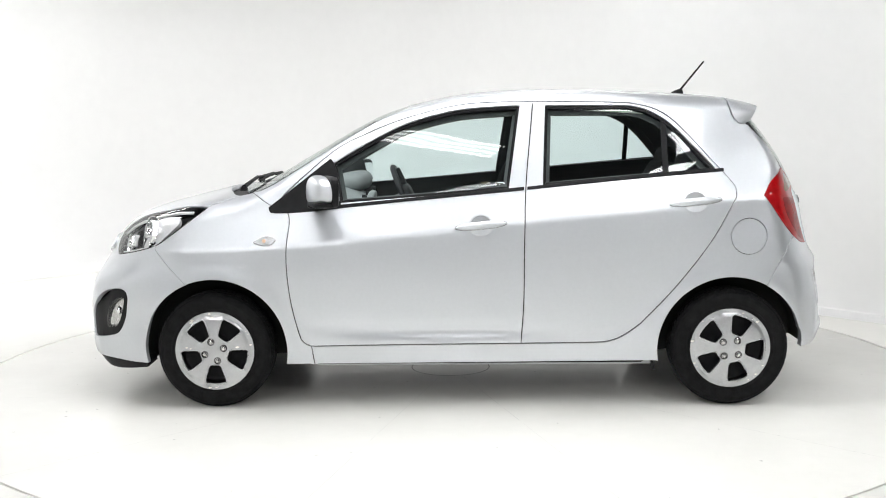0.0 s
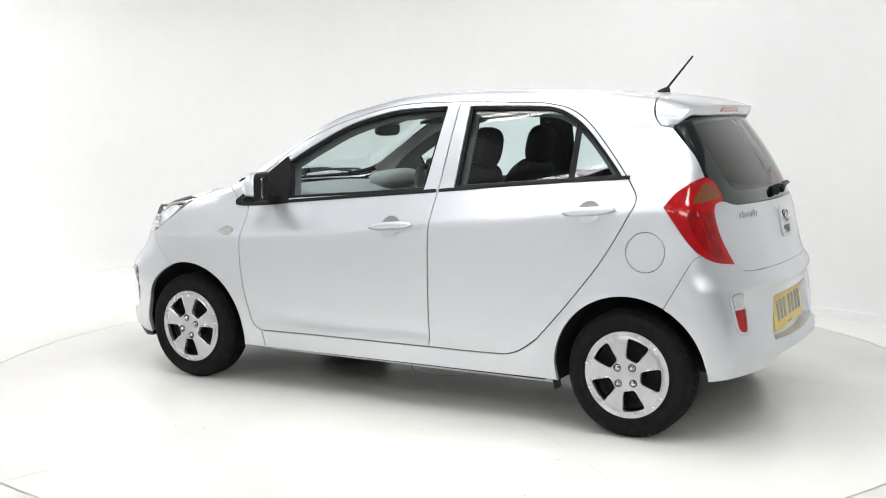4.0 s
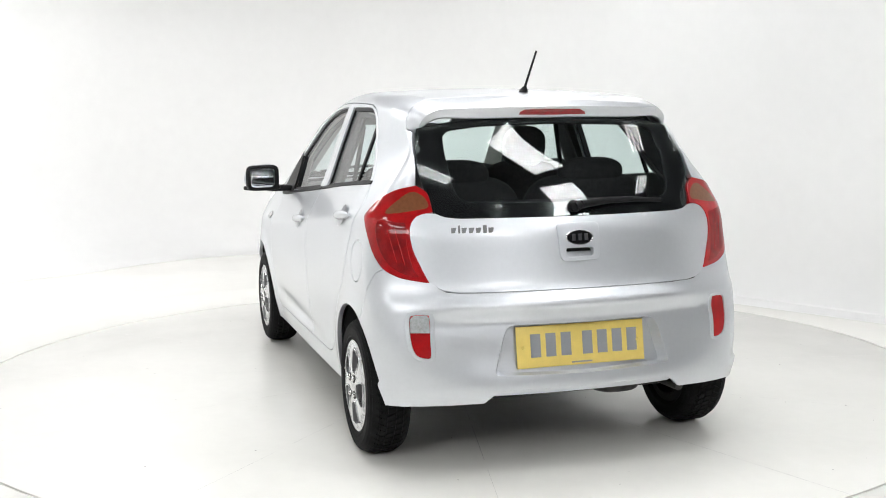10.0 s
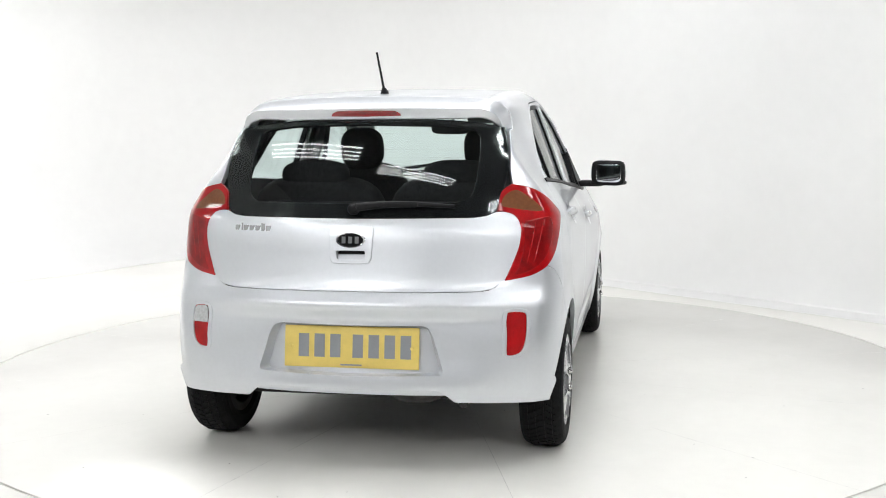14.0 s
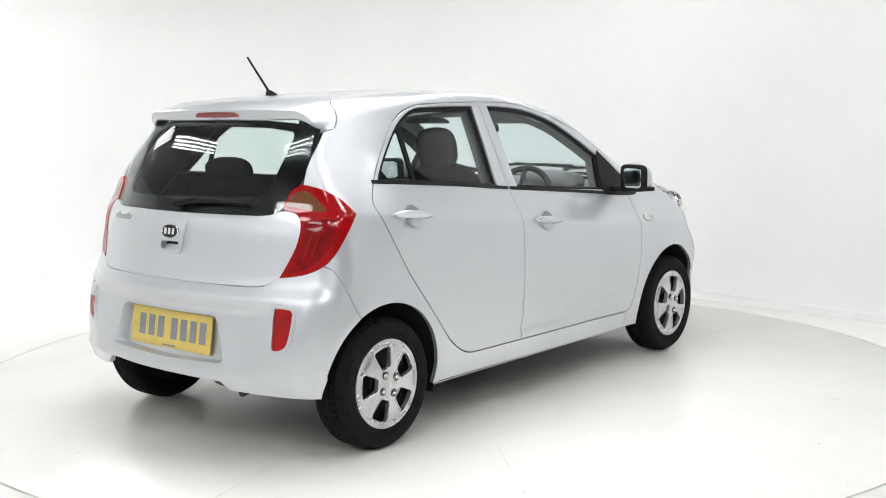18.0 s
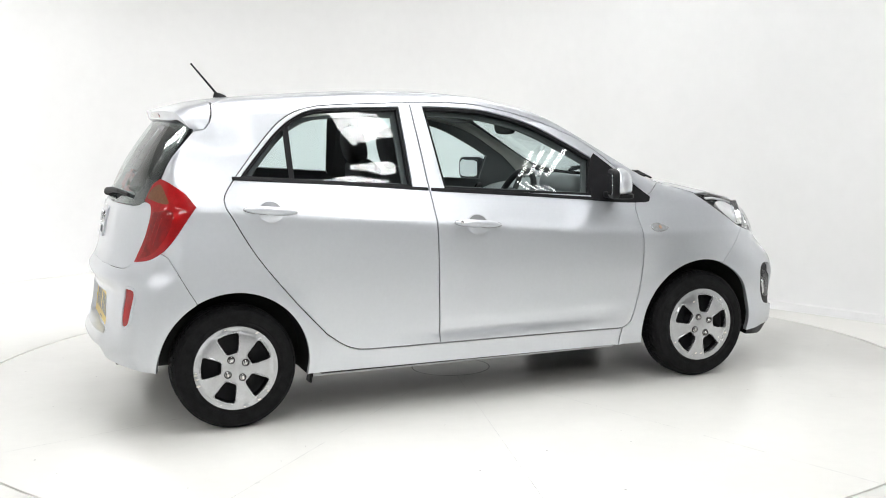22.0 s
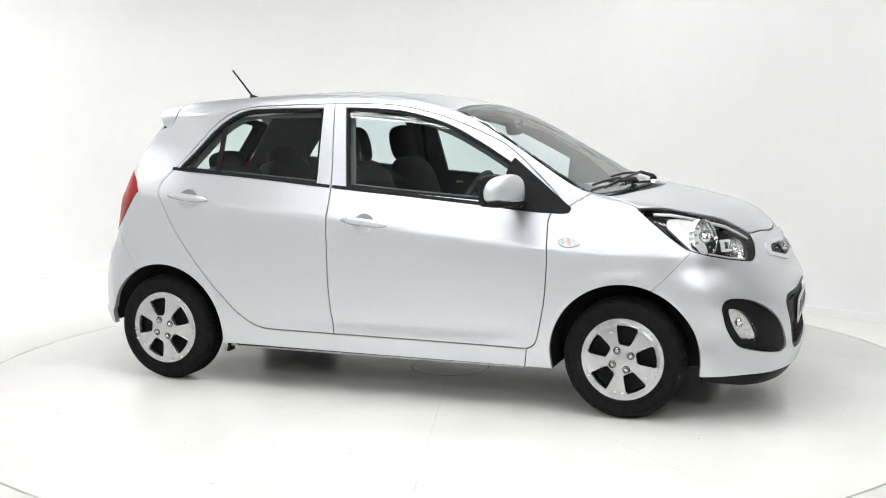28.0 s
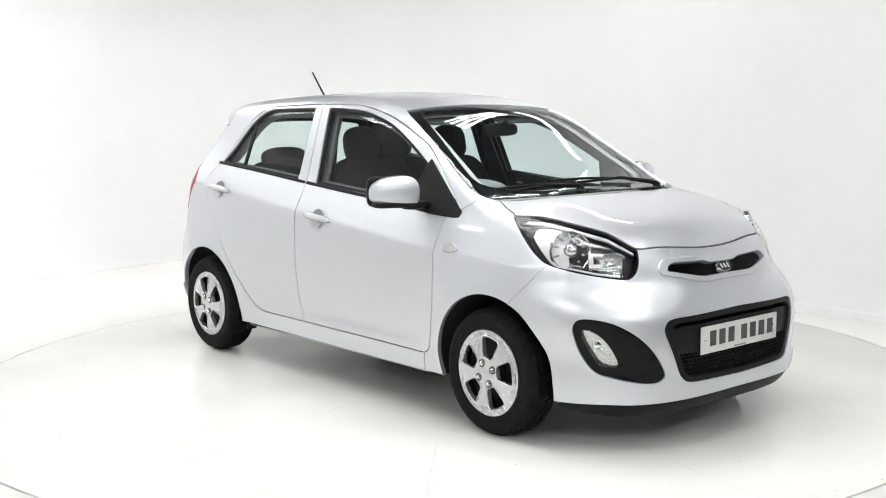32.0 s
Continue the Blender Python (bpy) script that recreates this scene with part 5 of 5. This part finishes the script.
# ---- things on the outside ----
def build_outside(side):
    def at(x, z, out=0.0):
        p = S((x, z))
        q = (p + normal(p) * out)[0]
        return Vector((q[0], q[1] * side, q[2]))
    # door handles in their bowls
    for door, x, z in (("front", -.048, .846), ("rear", -1.022, .946)):
        bm = bmesh.new()
        up = Vector((.0, 0, 1))
        p = at(x, z)
        nrm = normal(S((x, z)))[0] * (1, side, 1)
        nrm = Vector(nrm)
        along_ = Vector((-1, 0, .09)).normalized()
        m = Matrix.Translation(p) @ Matrix((along_, nrm.cross(along_).normalized() * 1.0, nrm)).transposed().to_4x4()
        if m.to_3x3().determinant() < 0:
            m = m @ Matrix.Diagonal((1, -1, 1, 1))
        # grip: a long bar with tapering ends
        rows = []
        for k in range(25):
            u = -1 + 2 * k / 24
            w = .0175 * max(1 - abs(u) ** 3.2, 0) ** .6
            h = .012 + .018 * (1 - abs(u) ** 2.5)
            ro = []
            for j in range(14):
                a = j * math.tau / 14
                cx, sx = math.cos(a), math.sin(a)
                ro.append(bm.verts.new(m @ Vector((u * .118, max(w, .0015) * math.copysign(abs(cx) ** .8, cx), h * abs(sx) ** .6 if sx > 0 else .004 * sx))))
            rows.append(ro)
        for a, b in zip(rows, rows[1:]):
            for j in range(14):
                bm.faces.new((a[j], a[(j + 1) % 14], b[(j + 1) % 14], b[j]))
        bm.faces.new(rows[0]), bm.faces.new(rows[-1])
        h = part("door_handle", bm, PAINT, car, "silver pull handle")
        bm = bmesh.new()
        lathe(bm, [(.0305, .0005), (.0312, .0005)], 4, m @ Matrix.Translation((.055, 0, .012)) @ Matrix.Rotation(math.pi / 2, 4, "Y") @ Matrix.Diagonal((.55, .58, 1, 1)))
        part("grip_split", bm, GAP, h, "thin split in the grip", smooth=False)
        bm = bmesh.new()
        bm.faces.new([bm.verts.new(m @ Vector((.1200 * math.cos(a), .0192 * math.copysign(abs(math.sin(a)) ** .75, math.sin(a)), .0062))) for a in np.linspace(0, math.tau, 48, endpoint=False)])
        part("grip_outline", bm, GRIP, h, "dark joint round the grip", smooth=False)
        # hollow: a low dish laid on the door, flatter in its upper half
        bm = bmesh.new()
        rings = []
        for r in (.056, .0515, .045, .033, .020, .006):
            d = (.056 - r) / .050
            rings.append([bm.verts.new(m @ Vector((r * math.cos(k * math.tau / 32), r * .90 * math.sin(k * math.tau / 32) + .002, .0022 + .006 * d * (1 if UPWARD(m) * math.sin(k * math.tau / 32) < 0 else .1)))) for k in range(32)])
        for a, b in zip(rings, rings[1:]):
            for k in range(32):
                bm.faces.new((a[k], a[(k + 1) % 32], b[(k + 1) % 32], b[k]))
        part("handle_bowl", bm, BOWL, h, "round hollow behind the grip")
        # flat grey patch paints the shade in the hollow's upper half
        bm = bmesh.new()
        q = [(.049 * math.cos(a), UPWARD(m) * .046 * math.sin(a) + .002) for a in np.linspace(radians(24), radians(156), 16)]
        bm.faces.new([bm.verts.new(m @ Vector((x, y, .0042))) for x, y in q])
        part("hollow_shade", bm, GRIP, h, "flat grey patch for the shade in the hollow's top", smooth=False)
        if side < 0 and door == "front":
            bm = bmesh.new()
            lathe(bm, [(0, .004), (.006, .004), (.0075, .002), (.0075, -.004)], 16, m @ Matrix.Translation((.088, 0, .022)))
            part("lock", bm, STEEL, h, "small round key lock")
    # side repeater
    q = [(.899, .787), (.92, .798), (.951, .799), (.985, .783), (.997, .775), (.97, .766), (.944, .763), (.915, .768)]
    r = panel("side_repeater", "side", S(*closed_run(q, .01)), BULB, car, "small clear side indicator", side=side, gap=0, inset=-.006, depth=.012, step=.012)
    panel("repeater_rim", "side", S(*grown(closed_run(q, .01), .002)), PAINT_DARK, r, "grey rim", side=side, gap=0, inset=-.0015, depth=.006, step=.012)
    panel("repeater_bulb", "side", S(*(arc(.950, .781, .007, 0, 340, 14))), AMBER, r, "pale amber bulb behind the lens", side=side, gap=0, inset=-.0068, depth=.004, step=.012)
    # mirror
    bm = bmesh.new()
    c = Vector((.672, .855 * side, 1.008))
    rows = []
    for j in range(1, 16):
        a = -math.pi / 2 + math.pi * j / 16
        ro = []
        for k in range(32):
            b = k * math.tau / 32
            cx, cy, cz = math.cos(a) * math.cos(b), math.cos(a) * math.sin(b), math.sin(a)
            f = lambda v, p: math.copysign(abs(v) ** p, v)
            x = .056 * f(cx, .72) * (1 if cx > 0 else .85)
            y = .100 * f(cy, .72)
            z = .076 * f(cz, .80) if cz > 0 else .056 * f(cz, .55)
            if cx < -.5:
                x = -.050
            taper = 1 - .16 * (y / .098)
            ro.append(bm.verts.new(c + Vector((x - .040 * (y / .098), y * side, z * taper))))
        rows.append(ro)
    for a, b in zip(rows, rows[1:]):
        for j in range(32):
            bm.faces.new((a[j], a[(j + 1) % 32], b[(j + 1) % 32], b[j]))
    bm.faces.new(rows[0]), bm.faces.new(rows[-1])
    mir = part("door_mirror", bm, PAINT, car, "silver door mirror with a black foot")
    bm = bmesh.new()
    pillow(bm, (.100, .200, .026), (c.x - .002, c.y, c.z - .050), (0, 0, 20 * side), power=5)
    pillow(bm, (.070, .150, .036), (c.x + .030, side * .755, c.z - .056), (0, 0, side * -6), power=4)
    part("mirror_foot", bm, BLACK, mir, "black plastic foot")
    bm = bmesh.new()
    pillow(bm, (.040, .198, .140), (c.x - .042, c.y + .002 * side, c.z + .006), (0, 0, 22 * side), power=5)
    part("mirror_frame", bm, BLACK, mir, "black frame of the mirror")
    bm = bmesh.new()
    pillow(bm, (.004, .152, .102), (c.x - .0625, c.y + .002 * side, c.z + .006), (0, 0, 22 * side), power=5)
    part("mirror_glass", bm, CHROME, mir, "mirror glass")


def UPWARD(m):
    return 1 if m.col[1].z > 0 else -1


BOWL = material("handle_hollow", (.56, .575, .60), .36, .65, .02, 60)
for side in (1, -1):
    build_outside(side)


def build_antenna():
    base = T((-1.075, 0))[0]
    bm = bmesh.new()
    rows = []
    for h, l, w, sh in ((0, .034, .017, .0), (.010, .030, .014, -.002), (.018, .020, .010, -.010), (.024, .011, .008, -.016)):
        rows.append([bm.verts.new((base[0] + sh + l * math.cos(k * math.tau / 18), w * math.sin(k * math.tau / 18), base[2] + h)) for k in range(18)])
    for a, b in zip(rows, rows[1:]):
        for k in range(18):
            bm.faces.new((a[k], a[(k + 1) % 18], b[(k + 1) % 18], b[k]))
    bm.faces.new(rows[-1])
    ant = part("antenna", bm, BLACK, car, "short black roof antenna leaning back")
    bm = bmesh.new()
    rod(bm, (base[0] - .012, 0, base[2] + .014), (-1.211, -.003, 1.608), .0055, .0042, 12)
    part("antenna_rod", bm, BLACK, ant, "black spiral rod")


build_antenna()


def build_wipers():
    for a0, b0, a1, b1, a2, b2 in ((1.098, .44, 1.085, .20, 1.075, -.20), (1.112, -.12, 1.095, -.34, 1.06, -.52)):
        bm = bmesh.new()
        pts = [T((a0, b0))[0] + (0, 0, .018), T((a1 - .01, b1))[0] + (0, 0, .030), T((a2 - .01, b2))[0] + (0, 0, .014)]
        rod(bm, pts[0], pts[1], .011, .008)
        rod(bm, pts[1], pts[2], .007, .005)
        w = part("windscreen_wiper", bm, BLACK, car, "black wiper arm")
        bm = bmesh.new()
        lathe(bm, [(0, .02), (.016, .018), (.02, 0)], 18, Matrix.Translation(T((a0, b0))[0]))
        part("wiper_pivot", bm, BLACK, w)
        bm = bmesh.new()
        q = [T((a0 - .055 + (a2 - a0) * t, b0 + (b2 - b0) * t))[0] + (0, 0, .012) for t in np.linspace(.18, 1.05, 8)]
        tube(bm, q, .006, 8)
        part("wiper_blade", bm, BLACK, w, "black rubber blade")


build_wipers()


# ---- the cabin ----
def seat(x, y, label):
    """A front seat with a headrest on two posts."""
    bm = bmesh.new()
    pillow(bm, (.50, .49, .17), (x + .12, y, .52), (0, -8, 0), 3.5)
    s = part("front_seat", bm, CLOTH, car, label)
    bm = bmesh.new()
    pillow(bm, (.16, .48, .62), (x - .16, y, .80), (0, -14, 0), 3.4)
    pillow(bm, (.12, .40, .20), (x - .225, y, 1.02), (0, -14, 0), 2.8)
    part("backrest", bm, CLOTH, s, "dark cloth backrest")
    bm = bmesh.new()
    pillow(bm, (.115, .215, .205), (x - .272, y, 1.188), (0, -12, 0), 2.9)
    part("headrest", bm, CLOTH, s, "rounded dark headrest")
    bm = bmesh.new()
    for k in (-1, 1):
        rod(bm, (x - .245, y + k * .06, 1.05), (x - .268, y + k * .06, 1.14), .007)
    part("headrest_posts", bm, CHROME, s, "bright headrest posts")


def build_cabin():
    seat(-.03, .31, "dark grey cloth front seat")
    seat(-.03, -.31, "dark grey cloth front seat")
    bm = bmesh.new()
    pillow(bm, (.48, 1.20, .17), (-.72, 0, .52), (0, -6, 0), 4)
    b = part("rear_bench", bm, CLOTH, car, "dark cloth rear bench")
    for k in (-1, 1):
        bm = bmesh.new()
        pillow(bm, (.16, .60, .60), (-1.0, k * .305, .80), (0, -16, 0), 4)
        part("bench_back", bm, CLOTH, b, "dark bench backrest")
        bm = bmesh.new()
        pillow(bm, (.10, .30, .13), (-1.075, k * .31, 1.10), (0, -14, 0), 2.8)
        part("headrest", bm, CLOTH, b, "low dark headrest")
    bm = bmesh.new()
    box(bm, (.36, 1.02, .018), (-1.29, 0, .985), bevel=.006)
    part("parcel_shelf", bm, CLOTH, car, "black parcel shelf")
    bm = bmesh.new()
    box(bm, (.34, .98, .46), (-1.30, 0, .70), bevel=.02)
    part("boot_lining", bm, GAP, car, "dark boot lining")
    # dashboard
    bm = bmesh.new()
    prof = [(.98, .62), (1.0, .955), (.93, .985), (.80, .985), (.66, .965), (.56, .925), (.53, .86), (.56, .76), (.60, .62)]
    rows = []
    for yv in np.linspace(-.63, .63, 15):
        e = abs(yv) / .63
        rows.append([bm.verts.new((x - .06 * e * e * (x > .9), yv, z - .035 * e ** 3)) for x, z in prof])
    k = len(prof)
    for a, c in zip(rows, rows[1:]):
        for i in range(k):
            bm.faces.new((a[i], a[(i + 1) % k], c[(i + 1) % k], c[i]))
    bm.faces.new(rows[0]), bm.faces.new(rows[-1])
    d = part("dashboard", bm, DASH, car, "dark grey dashboard")
    bm = bmesh.new()
    pillow(bm, (.20, .36, .11), (.64, -.35, .985), (0, 8, 0), 3)
    part("instrument_hood", bm, DASH, d, "hood over the instruments")
    bm = bmesh.new()
    pillow(bm, (.05, .26, .26), (.535, 0, .83), (0, -14, 0), 4)
    part("centre_console", bm, DASH, d, "dark grey console with vents")
    for yv in (.55, .12, -.12, -.55):
        bm = bmesh.new()
        lathe(bm, [(0, .002), (.036, .002), (.040, .008), (.045, .006), (.047, -.01)], 24, Matrix.Translation((.535, yv, .90)) @ pose(0, 0, 0, 0, -80, 0))
        part("air_vent", bm, BLACK, d, "round black air vent")
    # steering wheel on the right
    m = Matrix.Translation((.345, -.335, .893)) @ pose(0, 0, 0, 0, -66, 0)
    bm = bmesh.new()
    tube(bm, [m @ Vector((.184 * math.cos(a), .184 * math.sin(a), 0)) for a in np.linspace(0, math.tau, 40, endpoint=False)], .016, 12, True)
    s = part("steering_wheel", bm, WHEEL_GRIP, car, "dark three-spoke steering wheel")
    bm = bmesh.new()
    pillow(bm, (.15, .19, .05), (0, 0, 0), power=3)
    for a in (0, 180, 270):
        rod(bm, (0, 0, 0), (.17 * math.sin(radians(a + 90)) * 1, .17 * math.cos(radians(a + 90)), 0), .016, .012)
    bmesh.ops.transform(bm, matrix=m @ Matrix.Translation((0, 0, .02)), verts=bm.verts)
    part("steering_hub", bm, WHEEL_GRIP, s, "dark hub and spokes")
    bm = bmesh.new()
    rod(bm, m @ Vector((0, 0, 0)), (.58, -.335, .79), .04)
    part("steering_column", bm, DASH, s, "dark column")
    # inner mirror, roof lining, pillars
    bm = bmesh.new()
    pillow(bm, (.035, .23, .066), (.455, 0, 1.272), (0, -8, 0), 3.5)
    mi = part("inner_mirror", bm, BLACK, car, "dark inner mirror below the roof")
    bm = bmesh.new()
    rod(bm, (.465, 0, 1.29), (.50, 0, 1.312), .012)
    part("mirror_stalk", bm, BLACK, mi)
    for yv in (.27, -.27):
        bm = bmesh.new()
        box(bm, (.12, .30, .016), (.27, yv, 1.325), (0, 20, 0), .006)
        part("sun_visor", bm, GREY_IN, car, "grey sun visor folded up")
    lining = J(T((.31, 0)), T(*run((.31, .1), (.315, .46))), T(*run((.318, .478), (-.3, .53), (-1.2, .50))), T((-1.22, 0)))
    panel("roof_lining", "top", both(lining), HEADLINE, car, "pale grey roof lining", gap=0, inset=.055, depth=0, step=.06)
    for side in (1, -1):
        bm = bmesh.new()
        bm.faces.new([bm.verts.new((x_, side * .668, z_)) for x_, z_ in ((-.118, .945), (-.066, .945), (-.072, .952), (-.088, .978), (-.096, .978), (-.112, .952))])
        part("warning_label", bm, LABEL, car, "pale yellow triangular warning label", smooth=False)
        panel("quarter_lining", "hoop", J(S((-.95, 1.06), (-1.10, .95), (-1.10, .68), (-1.45, .70), (-1.45, .95)), on_rear((.54, 1.02), (.52, 1.29)), T((-1.20, .48), (-1.0, .50), (-.80, .53)), S((-.86, 1.33), (-.97, 1.24), (-1.11, 1.085))),
              GREY_IN, car, "dark rear pillar lining", side=side, gap=0, inset=.05, depth=0, step=.06)
        panel("rail_lining", "hoop", J(S(*run((-.9, 1.352), (-.3, 1.389), (.08, 1.372), (.28, 1.318), (.47, 1.246), (.63, 1.160), (.87, .955))), T(*run((.90, .520), (.634, .472), (.405, .436), (.318, .42), (-.3, .46), (-.9, .45)))), PILLAR, car, "warm grey pillar lining", side=side, gap=0, inset=.035, depth=0, step=.05)
        panel("centre_pillar", "side", S((-.33, 1.40), (-.22, 1.40), (-.16, .95), (-.16, .30), (-.33, .30), (-.33, .95)), GREY_IN, car, "dark centre pillar", side=side, gap=0, inset=.075, depth=.01, step=.06)
        bm = bmesh.new()
        p, q = S((-.26, 1.30))[0], S((-.20, .45))[0]
        tube(bm, [(p[0], (p[1] - .10) * side, p[2]), ((p[0] + q[0]) / 2, (p[1] + q[1] - .24) / 2 * side, .9), (q[0], (q[1] - .14) * side, q[2])], .012, 6)
        part("seat_belt", bm, CLOTH, car, "black seat belt")


build_cabin()

# joints and specks on the turntable
def build_marks():
    for k in range(12):
        a = radians(16.7 + 30 * k)
        rng = random.Random(k)
        r = .215
        while r < TABLE_R - .02:
            l = min(rng.uniform(.25, .9), TABLE_R - .01 - r)
            bm = bmesh.new()
            w = rng.choice((.0008, .0011, .0015))
            c, s = math.cos(a), math.sin(a)
            bm.faces.new([bm.verts.new((u * c - v * s, u * s + v * c, .0007)) for u, v in ((r, -w), (r + l, -w), (r + l, w), (r, w))])
            part("plate_joint", bm, FAINT, turntable, "hairline joint between floor plates", smooth=False)
            r += l + rng.choice((0, .0, .12))
    rng = random.Random(11)
    for k in range(70):
        a, r = rng.uniform(0, math.tau), TABLE_R * math.sqrt(rng.uniform(.01, .98))
        bm = bmesh.new()
        sz = rng.uniform(.002, .006)
        tw = rng.uniform(0, 3)
        bm.faces.new([bm.verts.new((r * math.cos(a) + sz * math.cos(tw + u) * (1.6 if i % 3 == 0 else .6), r * math.sin(a) + sz * math.sin(tw + u) * .7, .0009)) for i, u in enumerate(np.linspace(0, math.tau, 6, endpoint=False))])
        part("floor_mark", bm, SEAM, turntable, "tiny dark speck", smooth=False)


build_marks()


# ---- tube lamps under the ceiling: some seen as streaks in glass and paint, others added as fill ----
def tube_lamp(x, y, z, rz, tubes=4, long=1.5, pitch=.13, r=.022):
    lamp = tagged(new("ceiling_light"), "hanging fluorescent ceiling light with %s bare white tubes" % ("four" if tubes == 4 else "close-set"), "ceiling light", "studio ceiling lights")
    lamp.matrix_world = pose(x, y, z, 0, 0, rz)
    bm = bmesh.new()
    box(bm, (long + .1, tubes * pitch + .04, .05), (0, 0, .05), bevel=.006)
    part("housing", bm, CEIL, lamp, "dark metal housing")
    if z < HIGH - .15:
        for v in (-long * .4, long * .4):
            bm = bmesh.new()
            rod(bm, (v, 0, .07), (v, 0, HIGH - z), .006, seg=8)
            part("hanger", bm, CEIL, lamp, "thin dark hanging rod")
    for k in range(tubes):
        bm = bmesh.new()
        v = (k - (tubes - 1) / 2) * pitch
        rod(bm, (-long / 2, v, 0), (long / 2, v, 0), r, seg=8)
        part("tube", bm, TUBE, lamp, "glowing white tube", smooth=True)
    return lamp


# rows over the turntable and the camera, parallel to the right-hand wall
LAMP_Z = HIGH - .10
# first four follow streaks in the glass; the rest are unseen, added as fill
for x, y, rz, pitch, r in ((-.42, -2.85, -31, .072, .014),  (-1.55, -1.9, -25, .085, .017),
                           (-3.5, .2, -60, .08, .017), (-4.2, 1.6, -50, .08, .017), (-2.7, -3.6, -42, .08, .017), (-2.0, -4.7, -42, .08, .017), (2.9, -4.9, -42, .08, .017), (.3, -5.6, -42, .08, .017),
                           (-5.6, -1.6, -42, .08, .017), (-5.2, -4.0, -42, .08, .017), (-5.3, -6.4, -42, .08, .017), (-1.2, -7.2, -42, .08, .017), (3.4, -7.0, -42, .08, .017), (5.0, -3.6, -42, .08, .017)):
    tube_lamp(x, y, LAMP_Z, rz, long=1.2, pitch=pitch, r=r)
# short ones by the right-hand side of the turntable, two of them with close-set tubes
for x, y, rz, long, pitch, r in ((1.14, -2.15, -32, .95, .1, .047), (2.12, -3.06, -40, .64, .1, .047), (2.27, -1.13, -44, .64, .08, .017), (3.27, -2.15, -54, .64, .08, .017), (1.36, -4.10, -52, .8, .075, .017)):
    tube_lamp(x, y, LAMP_Z, rz, long=long, pitch=pitch, r=r)
# two by the right-hand wall, over the back of the turntable
tube_lamp(.72, 1.85, LAMP_Z, 77, long=1.4, pitch=.07, r=.017)
tube_lamp(1.35, 2.25, 2.85, -47, 2, 1.2, .06, .010)


def motions():
    rows = [(float(t), turn(t)) for t in range(33)]
    walk(turntable, rows)
    walk(car, [(t, m @ Matrix.Translation(-AXIS)) for t, m in rows])


motions()
